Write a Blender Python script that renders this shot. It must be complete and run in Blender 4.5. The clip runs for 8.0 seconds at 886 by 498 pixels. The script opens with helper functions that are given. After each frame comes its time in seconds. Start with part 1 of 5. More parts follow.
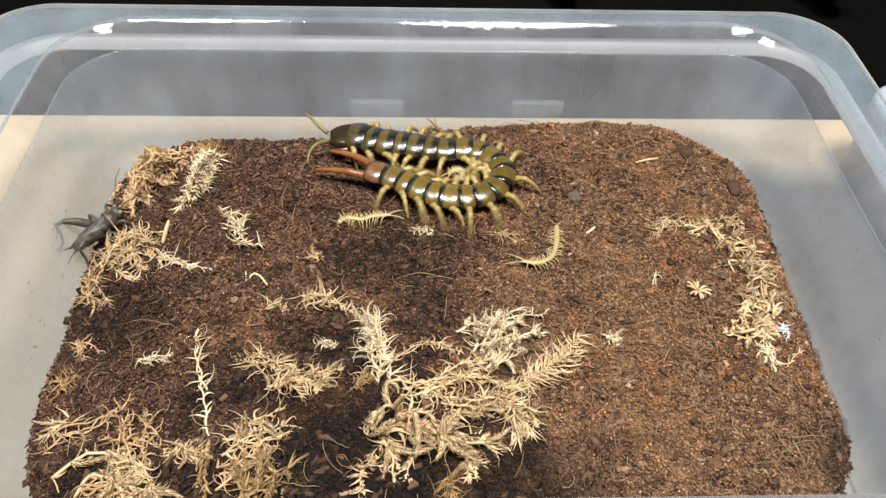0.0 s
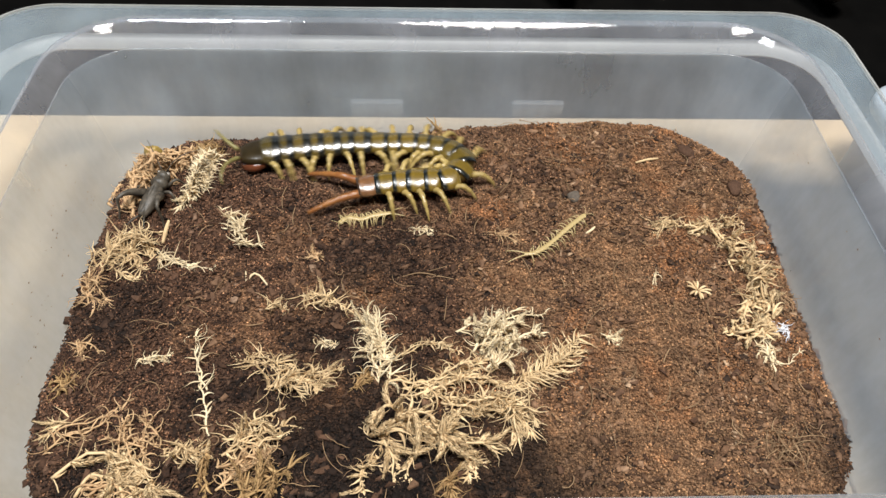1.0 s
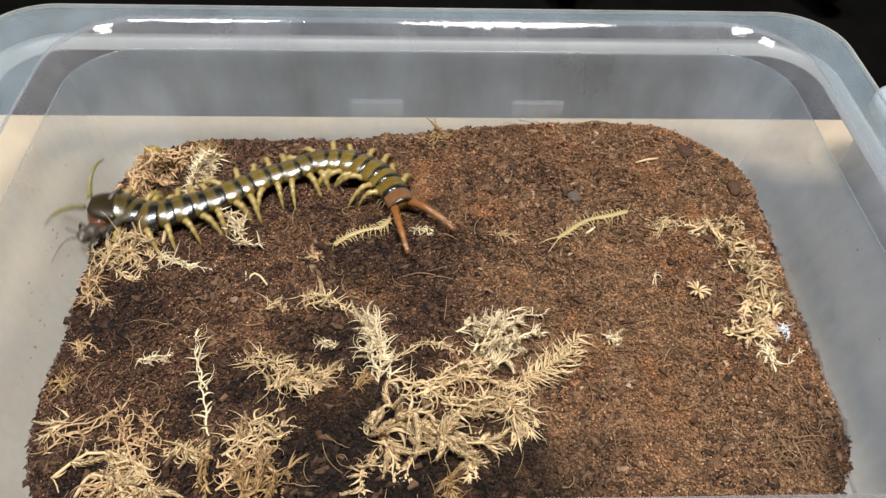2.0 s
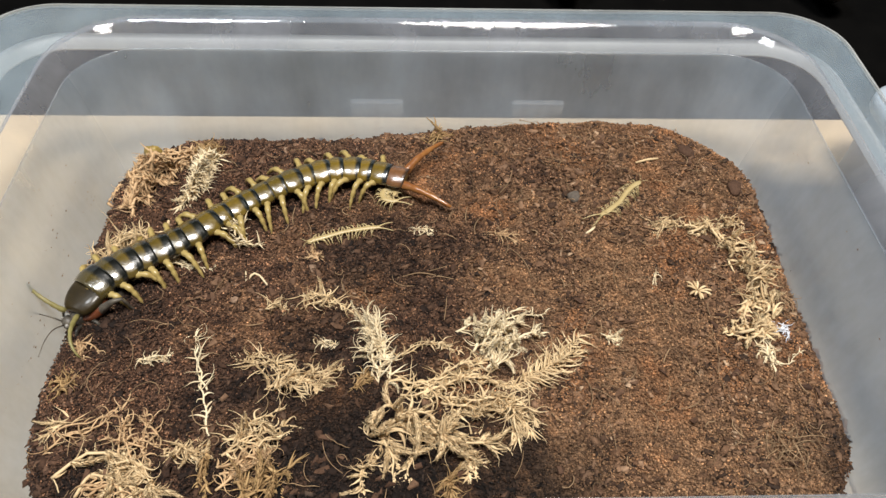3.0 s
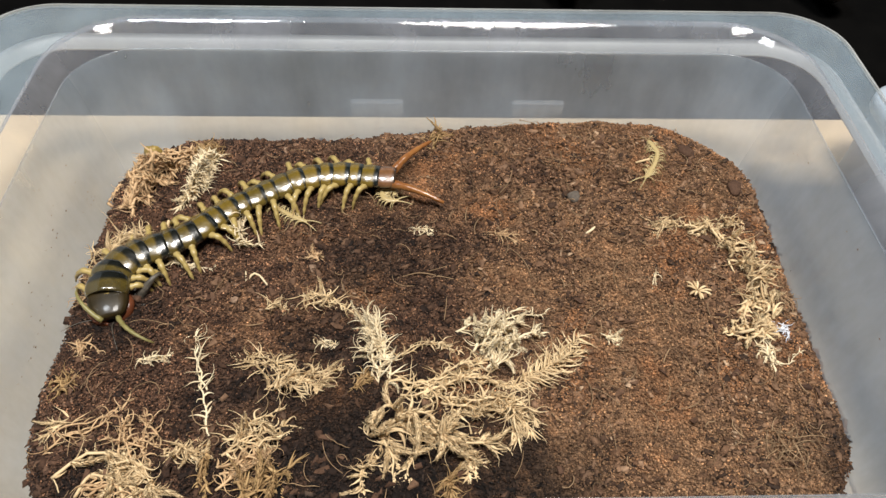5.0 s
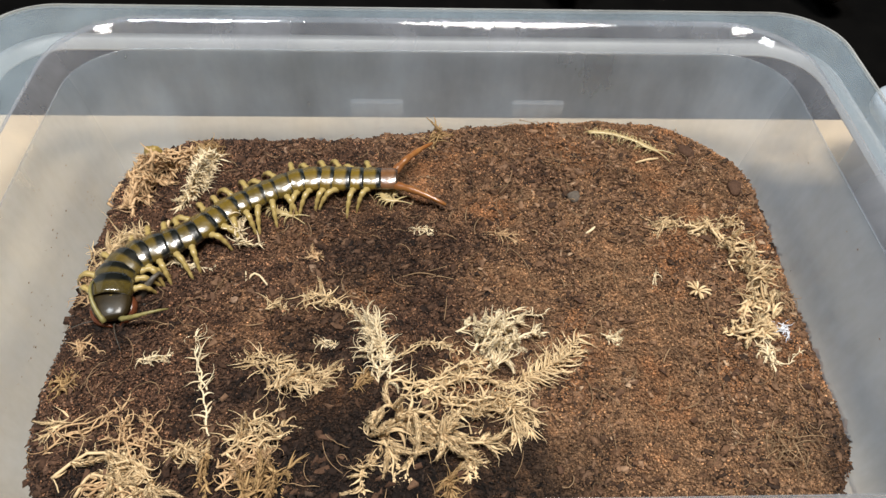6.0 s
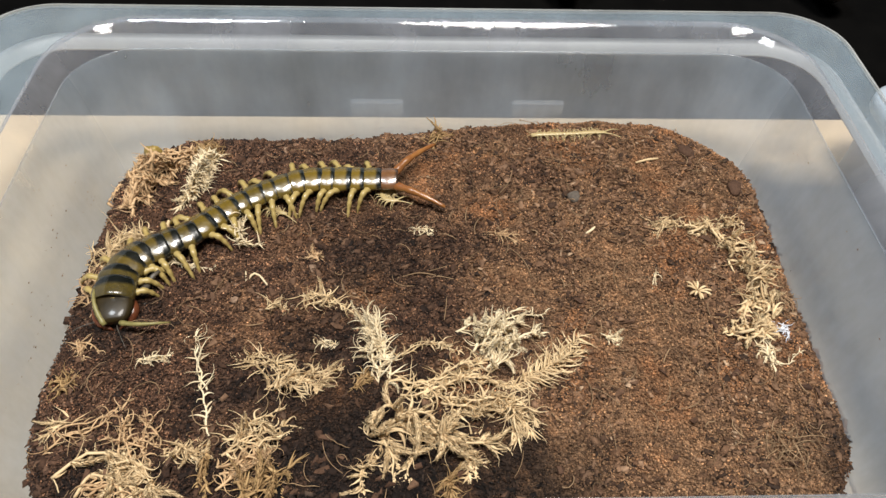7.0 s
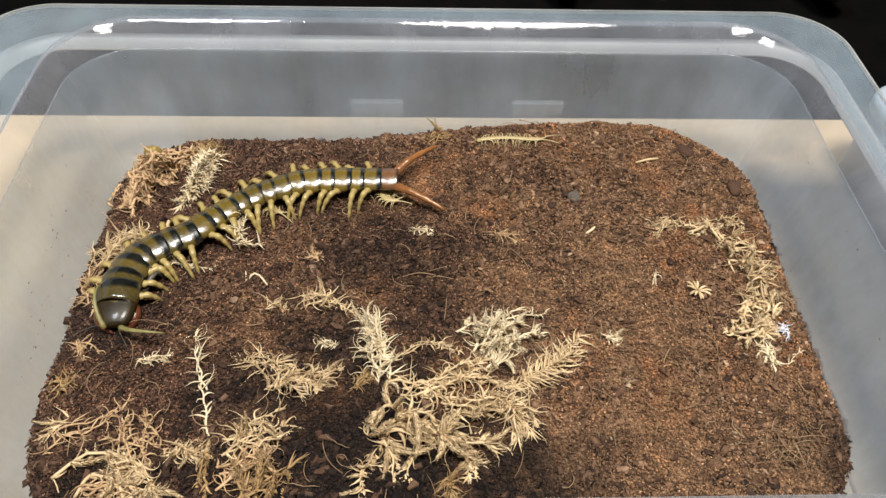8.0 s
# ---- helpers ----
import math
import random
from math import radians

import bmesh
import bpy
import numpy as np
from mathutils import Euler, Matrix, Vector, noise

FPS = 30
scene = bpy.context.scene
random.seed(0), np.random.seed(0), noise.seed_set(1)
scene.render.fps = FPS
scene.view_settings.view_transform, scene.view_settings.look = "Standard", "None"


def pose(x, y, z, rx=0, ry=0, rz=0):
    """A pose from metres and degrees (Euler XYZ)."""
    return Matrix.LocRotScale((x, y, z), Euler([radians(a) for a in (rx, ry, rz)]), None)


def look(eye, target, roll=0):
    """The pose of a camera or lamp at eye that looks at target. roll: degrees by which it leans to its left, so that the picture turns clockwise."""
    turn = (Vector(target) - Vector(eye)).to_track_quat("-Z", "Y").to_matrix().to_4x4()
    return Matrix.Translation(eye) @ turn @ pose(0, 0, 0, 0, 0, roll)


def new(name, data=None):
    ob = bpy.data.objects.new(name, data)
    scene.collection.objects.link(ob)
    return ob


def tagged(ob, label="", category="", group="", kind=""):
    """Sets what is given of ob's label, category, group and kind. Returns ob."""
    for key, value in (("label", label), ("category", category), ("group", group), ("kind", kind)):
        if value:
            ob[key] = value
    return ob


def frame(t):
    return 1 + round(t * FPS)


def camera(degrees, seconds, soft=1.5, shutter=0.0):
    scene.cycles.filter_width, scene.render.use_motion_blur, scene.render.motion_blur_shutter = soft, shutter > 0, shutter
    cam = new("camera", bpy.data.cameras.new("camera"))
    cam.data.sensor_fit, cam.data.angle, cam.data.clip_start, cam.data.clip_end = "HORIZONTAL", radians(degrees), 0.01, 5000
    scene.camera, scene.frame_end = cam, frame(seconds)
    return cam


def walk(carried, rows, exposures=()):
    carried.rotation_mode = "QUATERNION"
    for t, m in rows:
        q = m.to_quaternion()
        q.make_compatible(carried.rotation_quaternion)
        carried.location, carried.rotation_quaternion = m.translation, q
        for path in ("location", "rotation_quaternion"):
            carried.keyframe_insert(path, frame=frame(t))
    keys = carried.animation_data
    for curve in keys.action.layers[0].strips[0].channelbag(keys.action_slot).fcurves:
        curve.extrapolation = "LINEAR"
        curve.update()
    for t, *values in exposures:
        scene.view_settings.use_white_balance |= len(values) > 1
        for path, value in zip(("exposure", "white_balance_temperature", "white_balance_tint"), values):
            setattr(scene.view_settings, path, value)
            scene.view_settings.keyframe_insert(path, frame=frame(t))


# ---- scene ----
# camera: hand-high over the tub, standing still
cam = camera(62.19, 8.0, soft=1.45, shutter=0.9)
EYE = pose(0, 0, 0.2147, 40.566, -1.692, -1.547)
walk(cam, [(0, EYE), (8, EYE)], exposures=[(0, 0.22), (0.5, 0.16), (1.0, 0.09), (1.6, 0.03), (3.0, 0.0), (8, 0.0)])

# light: two ceiling lamps of the room and what its walls throw back
world = bpy.data.worlds.new("room_air")
world.use_nodes = True
scene.world = world
world.node_tree.nodes["Background"].inputs[0].default_value = (0.5, 0.55, 0.62, 1)
world.node_tree.nodes["Background"].inputs[1].default_value = 0.02


def ceiling_lamp(x, y, z, watts, size, colour):
    data = bpy.data.lights.new("ceiling_lamp", "AREA")
    data.shape, data.size, data.energy, data.color = "DISK", size, watts, colour
    ob = new("ceiling_lamp", data)
    ob.matrix_world = look((x, y, z), (0.0, 0.16, 0.0))
    return ob


ceiling_lamp(0.20, -0.08, 1.45, 28.6, 0.42, (1.0, 0.955, 0.90))
ceiling_lamp(-0.42, -0.02, 1.45, 12.4, 0.30, (0.90, 0.95, 1.0))


# ---- materials ----
class Mat:
    """A node material with short ways to add nodes."""

    def __init__(self, name):
        self.m = bpy.data.materials.new(name)
        self.m.use_nodes = True
        self.t = self.m.node_tree
        self.bsdf = self.t.nodes["Principled BSDF"]
        self.out = self.t.nodes["Material Output"]

    def node(self, kind, **values):
        n = self.t.nodes.new(kind)
        for key, value in values.items():
            n.inputs[key].default_value = value
        return n

    def link(self, a, b):
        self.t.links.new(a, b)

    def coords(self, kind="Object"):
        return self.node("ShaderNodeTexCoord").outputs[kind]

    def noise(self, vector, scale, detail=4.0, rough=0.6):
        n = self.node("ShaderNodeTexNoise", Scale=scale, Detail=detail, Roughness=rough)
        self.link(vector, n.inputs["Vector"])
        return n.outputs["Fac"]

    def ramp(self, fac, *stops):
        n = self.node("ShaderNodeValToRGB")
        e = n.color_ramp.elements
        while len(e) < len(stops):
            e.new(0.5)
        for s, (place, colour) in zip(e, stops):
            s.position, s.color = place, (*colour, 1)
        self.link(fac, n.inputs[0])
        return n.outputs[0]

    def mix(self, fac, a, b, blend="MIX"):
        n = self.t.nodes.new("ShaderNodeMix")
        n.data_type, n.blend_type = "RGBA", blend
        for value, socket in ((fac, n.inputs[0]), (a, n.inputs[6]), (b, n.inputs[7])):
            if isinstance(value, (int, float)):
                socket.default_value = value
            elif isinstance(value, tuple):
                socket.default_value = (*value, 1)
            else:
                self.link(value, socket)
        return n.outputs[2]

    def math(self, op, a, b):
        n = self.t.nodes.new("ShaderNodeMath")
        n.operation = op
        for value, socket in ((a, n.inputs[0]), (b, n.inputs[1])):
            if isinstance(value, (int, float)):
                socket.default_value = value
            else:
                self.link(value, socket)
        return n.outputs[0]

    def bump(self, height, strength=0.4, distance=0.0005):
        n = self.node("ShaderNodeBump", Strength=strength, Distance=distance)
        self.link(height, n.inputs["Height"])
        self.link(n.outputs[0], self.bsdf.inputs["Normal"])

    def set(self, colour=None, rough=0.5, metal=0.0, spec=0.5, coat=0.0, sub=0.0):
        i = self.bsdf.inputs
        if isinstance(colour, tuple):
            i["Base Color"].default_value = (*colour, 1)
        elif colour is not None:
            self.link(colour, i["Base Color"])
        i["Metallic"].default_value, i["Specular IOR Level"].default_value = metal, spec
        if isinstance(rough, float):
            i["Roughness"].default_value = rough
        else:
            self.link(rough, i["Roughness"])
        i["Coat Weight"].default_value, i["Coat Roughness"].default_value = coat, 0.13
        return self.m


# dark patches: wet soil together with moss shade put into the colour
SOAKED_AND_SHADED = ((-0.036, -0.072, 0.064, 0.95), (0.020, -0.086, 0.036, 0.90), (-0.022, 0.014, 0.040, 0.55), (-0.116, -0.016, 0.026, 0.66), (0.130, -0.075, 0.024, 0.66), (-0.100, -0.080, 0.030, 0.75))


def soaked_and_shaded(m, c, col):
    """Darkens a soil colour in patches, part wet soil, part painted shade of the moss: centre (in the soil's own
    space), size and strength of each patch.
    """
    for px, py, size, strength in SOAKED_AND_SHADED:
        gap = m.node("ShaderNodeVectorMath")
        gap.operation = "DISTANCE"
        gap.inputs[1].default_value = (px, py, 0.037)
        m.link(c, gap.inputs[0])
        edge = m.math("ADD", m.math("DIVIDE", gap.outputs["Value"], size), m.math("MULTIPLY", m.math("ADD", m.noise(c, 70, 4), -0.5), 1.6))
        damp_and_shade = m.ramp(edge, (0.35, (1, 1, 1)), (1.0, (0, 0, 0)))
        col = m.mix(m.math("MULTIPLY", damp_and_shade, strength), col, m.mix(1.0, col, (0.11, 0.11, 0.13), "MULTIPLY"))
    return col


def mat_soil():
    m = Mat("moist_soil")
    c = m.coords()
    split = m.node("ShaderNodeSeparateXYZ")
    m.link(c, split.inputs[0])
    # drier towards the sunny side of the tub, moist in the middle and on the other side
    side = m.math("MULTIPLY", m.math("ADD", split.outputs[0], -0.010), 4.6)
    patch = m.math("ADD", m.math("MULTIPLY", m.noise(c, 34, 5), 1.7), side)
    away = m.node("ShaderNodeVectorMath")
    away.operation = "DISTANCE"
    away.inputs[1].default_value = (-0.085, -0.012, 0.037)
    m.link(c, away.inputs[0])
    crust = m.ramp(m.math("DIVIDE", away.outputs["Value"], 0.06), (0.25, (0.22, 0.22, 0.22)), (1.0, (0, 0, 0)))
    lobe = m.node("ShaderNodeVectorMath")
    lobe.operation = "DISTANCE"
    lobe.inputs[1].default_value = (0.060, -0.062, 0.037)
    m.link(c, lobe.inputs[0])
    crumbly = m.ramp(m.math("DIVIDE", lobe.outputs["Value"], 0.07), (0.3, (0.34, 0.34, 0.34)), (1.0, (0, 0, 0)))
    patch = m.math("ADD", m.math("ADD", patch, crust), crumbly)
    dry = m.ramp(patch, (0.58, (0, 0, 0)), (0.98, (1, 1, 1)))
    grain = m.noise(c, 900, 5, 0.7)
    wet_c = m.ramp(grain, (0.3, (0.028, 0.014, 0.009)), (0.5, (0.156, 0.080, 0.048)), (0.70, (0.37, 0.216, 0.132)))
    dry_c = m.ramp(grain, (0.3, (0.110, 0.060, 0.031)), (0.5, (0.295, 0.165, 0.088)), (0.70, (0.54, 0.335, 0.186)))
    col = m.mix(dry, wet_c, dry_c)
    # loose reddish coir dust
    rust = m.math("MULTIPLY", dry, m.ramp(m.noise(c, 38, 4), (0.47, (0, 0, 0)), (0.63, (0.75, 0.75, 0.75))))
    col = m.mix(rust, col, m.mix(1.0, col, (1.24, 1.0, 0.82), "MULTIPLY"))
    col = soaked_and_shaded(m, c, col)
    cloud = m.ramp(m.noise(c, 130, 4, 0.65), (0.32, (0.62, 0.60, 0.60)), (0.5, (1.0, 1.0, 1.0)), (0.70, (1.45, 1.40, 1.32)))
    col = m.mix(1.0, col, cloud, "MULTIPLY")
    isle = m.node("ShaderNodeNewGeometry").outputs["Random Per Island"]
    tone = m.ramp(isle, (0.0, (0.05, 0.05, 0.055)), (0.35, (0.42, 0.41, 0.41)), (0.62, (0.95, 0.93, 0.91)), (0.86, (1.35, 1.32, 1.26)), (0.94, (2.1, 2.0, 1.85)), (1.0, (3.2, 3.0, 2.75)))
    even = m.mix(dry, tone, m.mix(0.45, tone, (1.0, 1.0, 1.0)))
    col = m.mix(1.0, col, even, "MULTIPLY")
    m.bump(m.noise(c, 1400, 6, 0.7), 0.8, 0.0008)
    return m.set(col, m.math("ADD", m.math("MULTIPLY", m.noise(c, 200), -0.3), 1.0), spec=0.35)


def mat_fibre(name, dark, light, scale=300.0):
    m = Mat(name)
    c = m.coords()
    isle = m.node("ShaderNodeNewGeometry").outputs["Random Per Island"]
    fac = m.math("ADD", m.math("MULTIPLY", isle, 0.45), m.math("ADD", m.math("MULTIPLY", m.noise(c, scale, 4), 0.4), m.math("MULTIPLY", m.noise(c, 75, 3), 0.4)))
    col = m.ramp(fac, (0.15, dark), (0.85, light))
    m.bump(m.noise(c, 2500, 3), 0.5, 0.0003)
    return m.set(col, 0.9, spec=0.15)


def mat_plastic(name, milk, tint, rough=0.12, wave=0.08, blur=0.0, onward=0.45, ripple=60):
    """Milky see-through polypropylene: part of the light goes straight through, part is scattered, some is mirrored."""
    m = Mat(name)
    c = m.coords()
    clear = m.node("ShaderNodeBsdfTransparent", Color=(0.97, 0.98, 0.99, 1))
    haze = m.node("ShaderNodeBsdfDiffuse", Color=(*tint, 1))
    glow = m.node("ShaderNodeBsdfTranslucent", Color=(*tint, 1))
    both = m.node("ShaderNodeMixShader", Fac=onward)
    m.link(haze.outputs[0], both.inputs[1])
    m.link(glow.outputs[0], both.inputs[2])
    body = m.t.nodes.new("ShaderNodeMixShader")
    tall = m.node("ShaderNodeMapping", Scale=(1.0, 1.0, 0.28))
    m.link(c, tall.inputs["Vector"])
    wiped = m.math("MULTIPLY", m.noise(tall.outputs[0], 46, 4), 0.9)
    cloudy = m.math("ADD", m.math("MULTIPLY", m.noise(c, 20, 5), 1.1), wiped)
    smear = m.math("MULTIPLY", m.math("MAXIMUM", m.math("ADD", m.math("MULTIPLY", cloudy, 1.3), -0.3), 0.3), milk)
    m.link(smear, body.inputs[0])
    if blur:
        soft = m.node("ShaderNodeBsdfRefraction", Color=(0.97, 0.98, 0.99, 1), Roughness=0.5, IOR=1.42)
        through_it = m.node("ShaderNodeMixShader", Fac=blur)
        m.link(clear.outputs[0], through_it.inputs[1])
        m.link(soft.outputs[0], through_it.inputs[2])
        clear = through_it
    m.link(clear.outputs[0], body.inputs[1])
    m.link(both.outputs[0], body.inputs[2])
    shine = m.node("ShaderNodeBsdfGlossy", Roughness=rough)
    facing = m.node("ShaderNodeLayerWeight", Blend=0.5).outputs["Facing"]
    gloss = m.math("ADD", m.math("MULTIPLY", m.math("POWER", facing, 4.0), 0.35), 0.035)
    bump = m.node("ShaderNodeBump", Strength=wave, Distance=0.0006)
    m.link(m.noise(c, ripple, 2), bump.inputs["Height"])
    m.link(bump.outputs[0], shine.inputs["Normal"])
    top = m.t.nodes.new("ShaderNodeMixShader")
    m.link(gloss, top.inputs[0])
    m.link(body.outputs[0], top.inputs[1])
    m.link(shine.outputs[0], top.inputs[2])
    m.link(top.outputs[0], m.out.inputs["Surface"])
    return m.m


def mat_plain(name, dark, light, scale, rough=0.6, coat=0.0, spec=0.5, bump=0.2):
    m = Mat(name)
    c = m.coords()
    col = m.ramp(m.noise(c, scale, 5), (0.3, dark), (0.7, light))
    m.bump(m.noise(c, scale * 6, 4), bump, 0.0005)
    return m.set(col, rough, spec=spec, coat=coat)


def mat_tergite(name, front, rear, edge=0.62):
    """Back plate: coloured in front, dark in a band along its rear edge, wet-looking."""
    m = Mat(name)
    g = m.coords("Generated")
    split = m.node("ShaderNodeSeparateXYZ")
    m.link(g, split.inputs[0])
    along = m.math("ADD", split.outputs[0], m.math("MULTIPLY", m.noise(m.coords(), 260, 3), 0.14))
    col = m.ramp(along, (0.06, rear), (1.0 - edge - 0.03, rear), (1.0 - edge + 0.12, front), (1.0, tuple(0.85 * f for f in front)))
    mottle = m.ramp(m.noise(m.coords(), 700, 4), (0.3, (0.75, 0.75, 0.75)), (0.7, (1.15, 1.15, 1.1)))
    col = m.mix(1.0, col, mottle, "MULTIPLY")
    each = m.ramp(m.node("ShaderNodeObjectInfo").outputs["Random"], (0.0, (0.74, 0.76, 0.8)), (1.0, (1.2, 1.16, 1.1)))
    col = m.mix(1.0, col, each, "MULTIPLY")
    m.bump(m.noise(m.coords(), 300, 3), 0.32, 0.0006)
    m.set(col, 0.26, spec=0.9, coat=1.0)
    m.bsdf.inputs["Coat Roughness"].default_value = 0.08
    return m.m


def mat_flakes():
    """Grey-brown bark flakes, darker where the soil is moist and in the patches with painted shade."""
    m = Mat("bark_flakes")
    c, split = m.coords(), m.node("ShaderNodeSeparateXYZ")
    m.link(c, split.inputs[0])
    isle = m.node("ShaderNodeNewGeometry").outputs["Random Per Island"]
    col = m.ramp(isle, (0.0, (0.018, 0.011, 0.008)), (0.45, (0.090, 0.049, 0.029)), (0.8, (0.150, 0.088, 0.055)), (0.97, (0.20, 0.125, 0.082)), (1.0, (0.33, 0.24, 0.17)))
    wet = m.math("ADD", m.math("MULTIPLY", m.noise(c, 34, 5), 1.7), m.math("MULTIPLY", m.math("ADD", split.outputs[0], -0.010), 4.6))
    col = m.mix(1.0, col, m.ramp(wet, (0.5, (0.90, 0.80, 0.77)), (1.0, (1.62, 1.54, 1.42))), "MULTIPLY")
    col = soaked_and_shaded(m, c, col)
    grain = m.ramp(m.noise(c, 1100, 4), (0.3, (0.65, 0.65, 0.65)), (0.7, (1.2, 1.2, 1.15)))
    m.bump(m.noise(c, 1500, 4), 0.6, 0.0004)
    return m.set(m.mix(1.0, col, grain, "MULTIPLY"), 0.85, spec=0.3)


def mat_chip():
    m = Mat("bark_chip")
    tone = m.node("ShaderNodeObjectInfo").outputs["Random"]
    col = m.ramp(tone, (0.0, (0.050, 0.025, 0.015)), (0.6, (0.105, 0.055, 0.033)), (1.0, (0.19, 0.108, 0.064)))
    grain = m.ramp(m.noise(m.coords(), 900, 4), (0.3, (0.6, 0.6, 0.6)), (0.7, (1.2, 1.2, 1.15)))
    m.bump(m.noise(m.coords(), 1500, 4), 0.6, 0.0004)
    return m.set(m.mix(1.0, col, grain, "MULTIPLY"), 0.85, spec=0.3)


def mat_grey_sheet():
    """Grey that fades to the table's colour at two edges: a soft shade border painted in."""
    m = Mat("grey_sheet")
    c, split = m.coords(), m.node("ShaderNodeSeparateXYZ")
    m.link(c, split.inputs[0])
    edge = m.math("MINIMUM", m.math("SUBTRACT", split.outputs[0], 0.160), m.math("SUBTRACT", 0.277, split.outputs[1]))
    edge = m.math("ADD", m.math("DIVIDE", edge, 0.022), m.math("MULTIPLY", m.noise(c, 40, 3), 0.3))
    soft_rim = m.ramp(edge, (0.1, (1, 1, 1)), (1.0, (0, 0, 0)))
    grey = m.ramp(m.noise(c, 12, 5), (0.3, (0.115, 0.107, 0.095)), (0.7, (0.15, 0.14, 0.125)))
    return m.set(m.mix(soft_rim, grey, (0.72, 0.59, 0.42)), 0.7)


SOIL = mat_soil()
CHIP = mat_chip()
FLAKES = mat_flakes()
MOSS = mat_fibre("dry_moss", (0.33, 0.20, 0.088), (0.86, 0.66, 0.395))
MOSS_PALE = mat_fibre("bleached_moss", (0.56, 0.41, 0.225), (0.93, 0.79, 0.54))
MOSS_WARM = mat_fibre("tan_moss", (0.26, 0.145, 0.07), (0.74, 0.51, 0.29))
MOSS_TAN = mat_fibre("brown_moss", (0.17, 0.09, 0.04), (0.54, 0.36, 0.17))
ROOT = mat_fibre("root_hair", (0.05, 0.026, 0.015), (0.42, 0.28, 0.16))
PLASTIC = mat_plastic("milky_plastic", 0.245, (0.75, 0.855, 0.965), 0.2, blur=0.12, onward=0.12)
CLEAR = mat_plastic("clear_rim", 0.36, (0.54, 0.57, 0.64), 0.06, 0.22, ripple=160)
FLANGE = mat_plastic("milky_flange", 0.24, (0.56, 0.68, 0.77), 0.16)
SKIRT = mat_plastic("milky_skirt", 0.14, (0.66, 0.73, 0.79), 0.16)
BAND = mat_plain("milky_band", (0.47, 0.475, 0.46), (0.53, 0.53, 0.515), 30, 0.4)
LIP = mat_plastic("milky_lip", 0.6, (0.86, 0.87, 0.85))
WOOD = mat_plain("pale_table_wood", (0.70, 0.545, 0.36), (0.82, 0.665, 0.465), 14, 0.55, bump=0.1)
GREY_BOX = mat_plain("pale_grey_plastic", (0.40, 0.455, 0.515), (0.49, 0.545, 0.605), 9, 0.4)
SHADE_GREY = mat_grey_sheet()
REFLECTION = mat_plain("pale_reflection", (0.13, 0.14, 0.15), (0.17, 0.18, 0.19), 60, 0.4)
DARK = mat_plain("dark_cloth_and_shade", (0.002, 0.002, 0.002), (0.006, 0.0055, 0.005), 20, 0.95, spec=0.1)
BARK = mat_plain("driftwood", (0.010, 0.007, 0.005), (0.05, 0.036, 0.026), 45, 0.9, spec=0.2)
ROOM = mat_plain("room_paint", (0.11, 0.11, 0.11), (0.15, 0.15, 0.15), 3, 0.9)
OLIVE = mat_tergite("olive_tergite", (0.175, 0.116, 0.018), (0.007, 0.010, 0.009), 0.72)
OLIVE_DARK = mat_tergite("dark_olive_tergite", (0.100, 0.070, 0.014), (0.007, 0.008, 0.006), 0.56)
TAIL = mat_tergite("reddish_tergite", (0.21, 0.098, 0.042), (0.05, 0.028, 0.016), 0.85)
HEAD = mat_plain("head_shield", (0.014, 0.0095, 0.003), (0.034, 0.022, 0.006), 300, 0.40, coat=0.25, spec=0.25)
BELLY = mat_plain("yellow_belly", (0.26, 0.17, 0.035), (0.40, 0.28, 0.075), 300, 0.4)
LEG = mat_plain("yellow_leg", (0.30, 0.212, 0.064), (0.46, 0.345, 0.130), 350, 0.3, coat=0.15)
FANG = mat_plain("red_brown_chitin", (0.085, 0.024, 0.010), (0.16, 0.050, 0.020), 250, 0.25, coat=0.2)
TAIL_LEG = mat_plain("red_brown_leg", (0.20, 0.066, 0.020), (0.34, 0.15, 0.042), 160, 0.25, coat=0.5)
FEELER = mat_plain("feeler", (0.17, 0.145, 0.045), (0.29, 0.25, 0.095), 300, 0.4)
YOUNG = mat_plain("young_tergite", (0.38, 0.275, 0.11), (0.56, 0.44, 0.22), 500, 0.35, coat=0.15)
YOUNG_LEG = mat_plain("young_leg", (0.44, 0.33, 0.14), (0.64, 0.51, 0.27), 500, 0.4)
CRICKET = mat_plain("cricket_shell", (0.022, 0.019, 0.015), (0.120, 0.102, 0.078), 420, 0.45)
CRICKET_PALE = mat_plain("cricket_pale", (0.18, 0.16, 0.14), (0.42, 0.40, 0.36), 600, 0.4)
SHRED = mat_fibre("white_shred", (0.55, 0.56, 0.60), (0.86, 0.87, 0.92))
STONE = mat_plain("grey_stone", (0.06, 0.046, 0.034), (0.15, 0.122, 0.095), 400, 0.8)


# ---- mesh helpers ----
def part(name, bm, material, parent=None, label=""):
    """Links a bmesh as one mesh object, under a thing or a part if one is given."""
    me = bpy.data.meshes.new(name)
    bm.to_mesh(me)
    bm.free()
    for mt in material if isinstance(material, (list, tuple)) else [material]:
        me.materials.append(mt)
    ob = new(name, me)
    ob.parent = parent
    for p in me.polygons:
        p.use_smooth = True
    return tagged(ob, label)


def from_lists(name, verts, faces, material, smooth=True, parent=None):
    me = bpy.data.meshes.new(name)
    me.from_pydata(verts, [], faces)
    me.materials.append(material)
    if smooth:
        me.polygons.foreach_set("use_smooth", [True] * len(me.polygons))
    me.update()
    ob = new(name, me)
    ob.parent = parent
    return ob


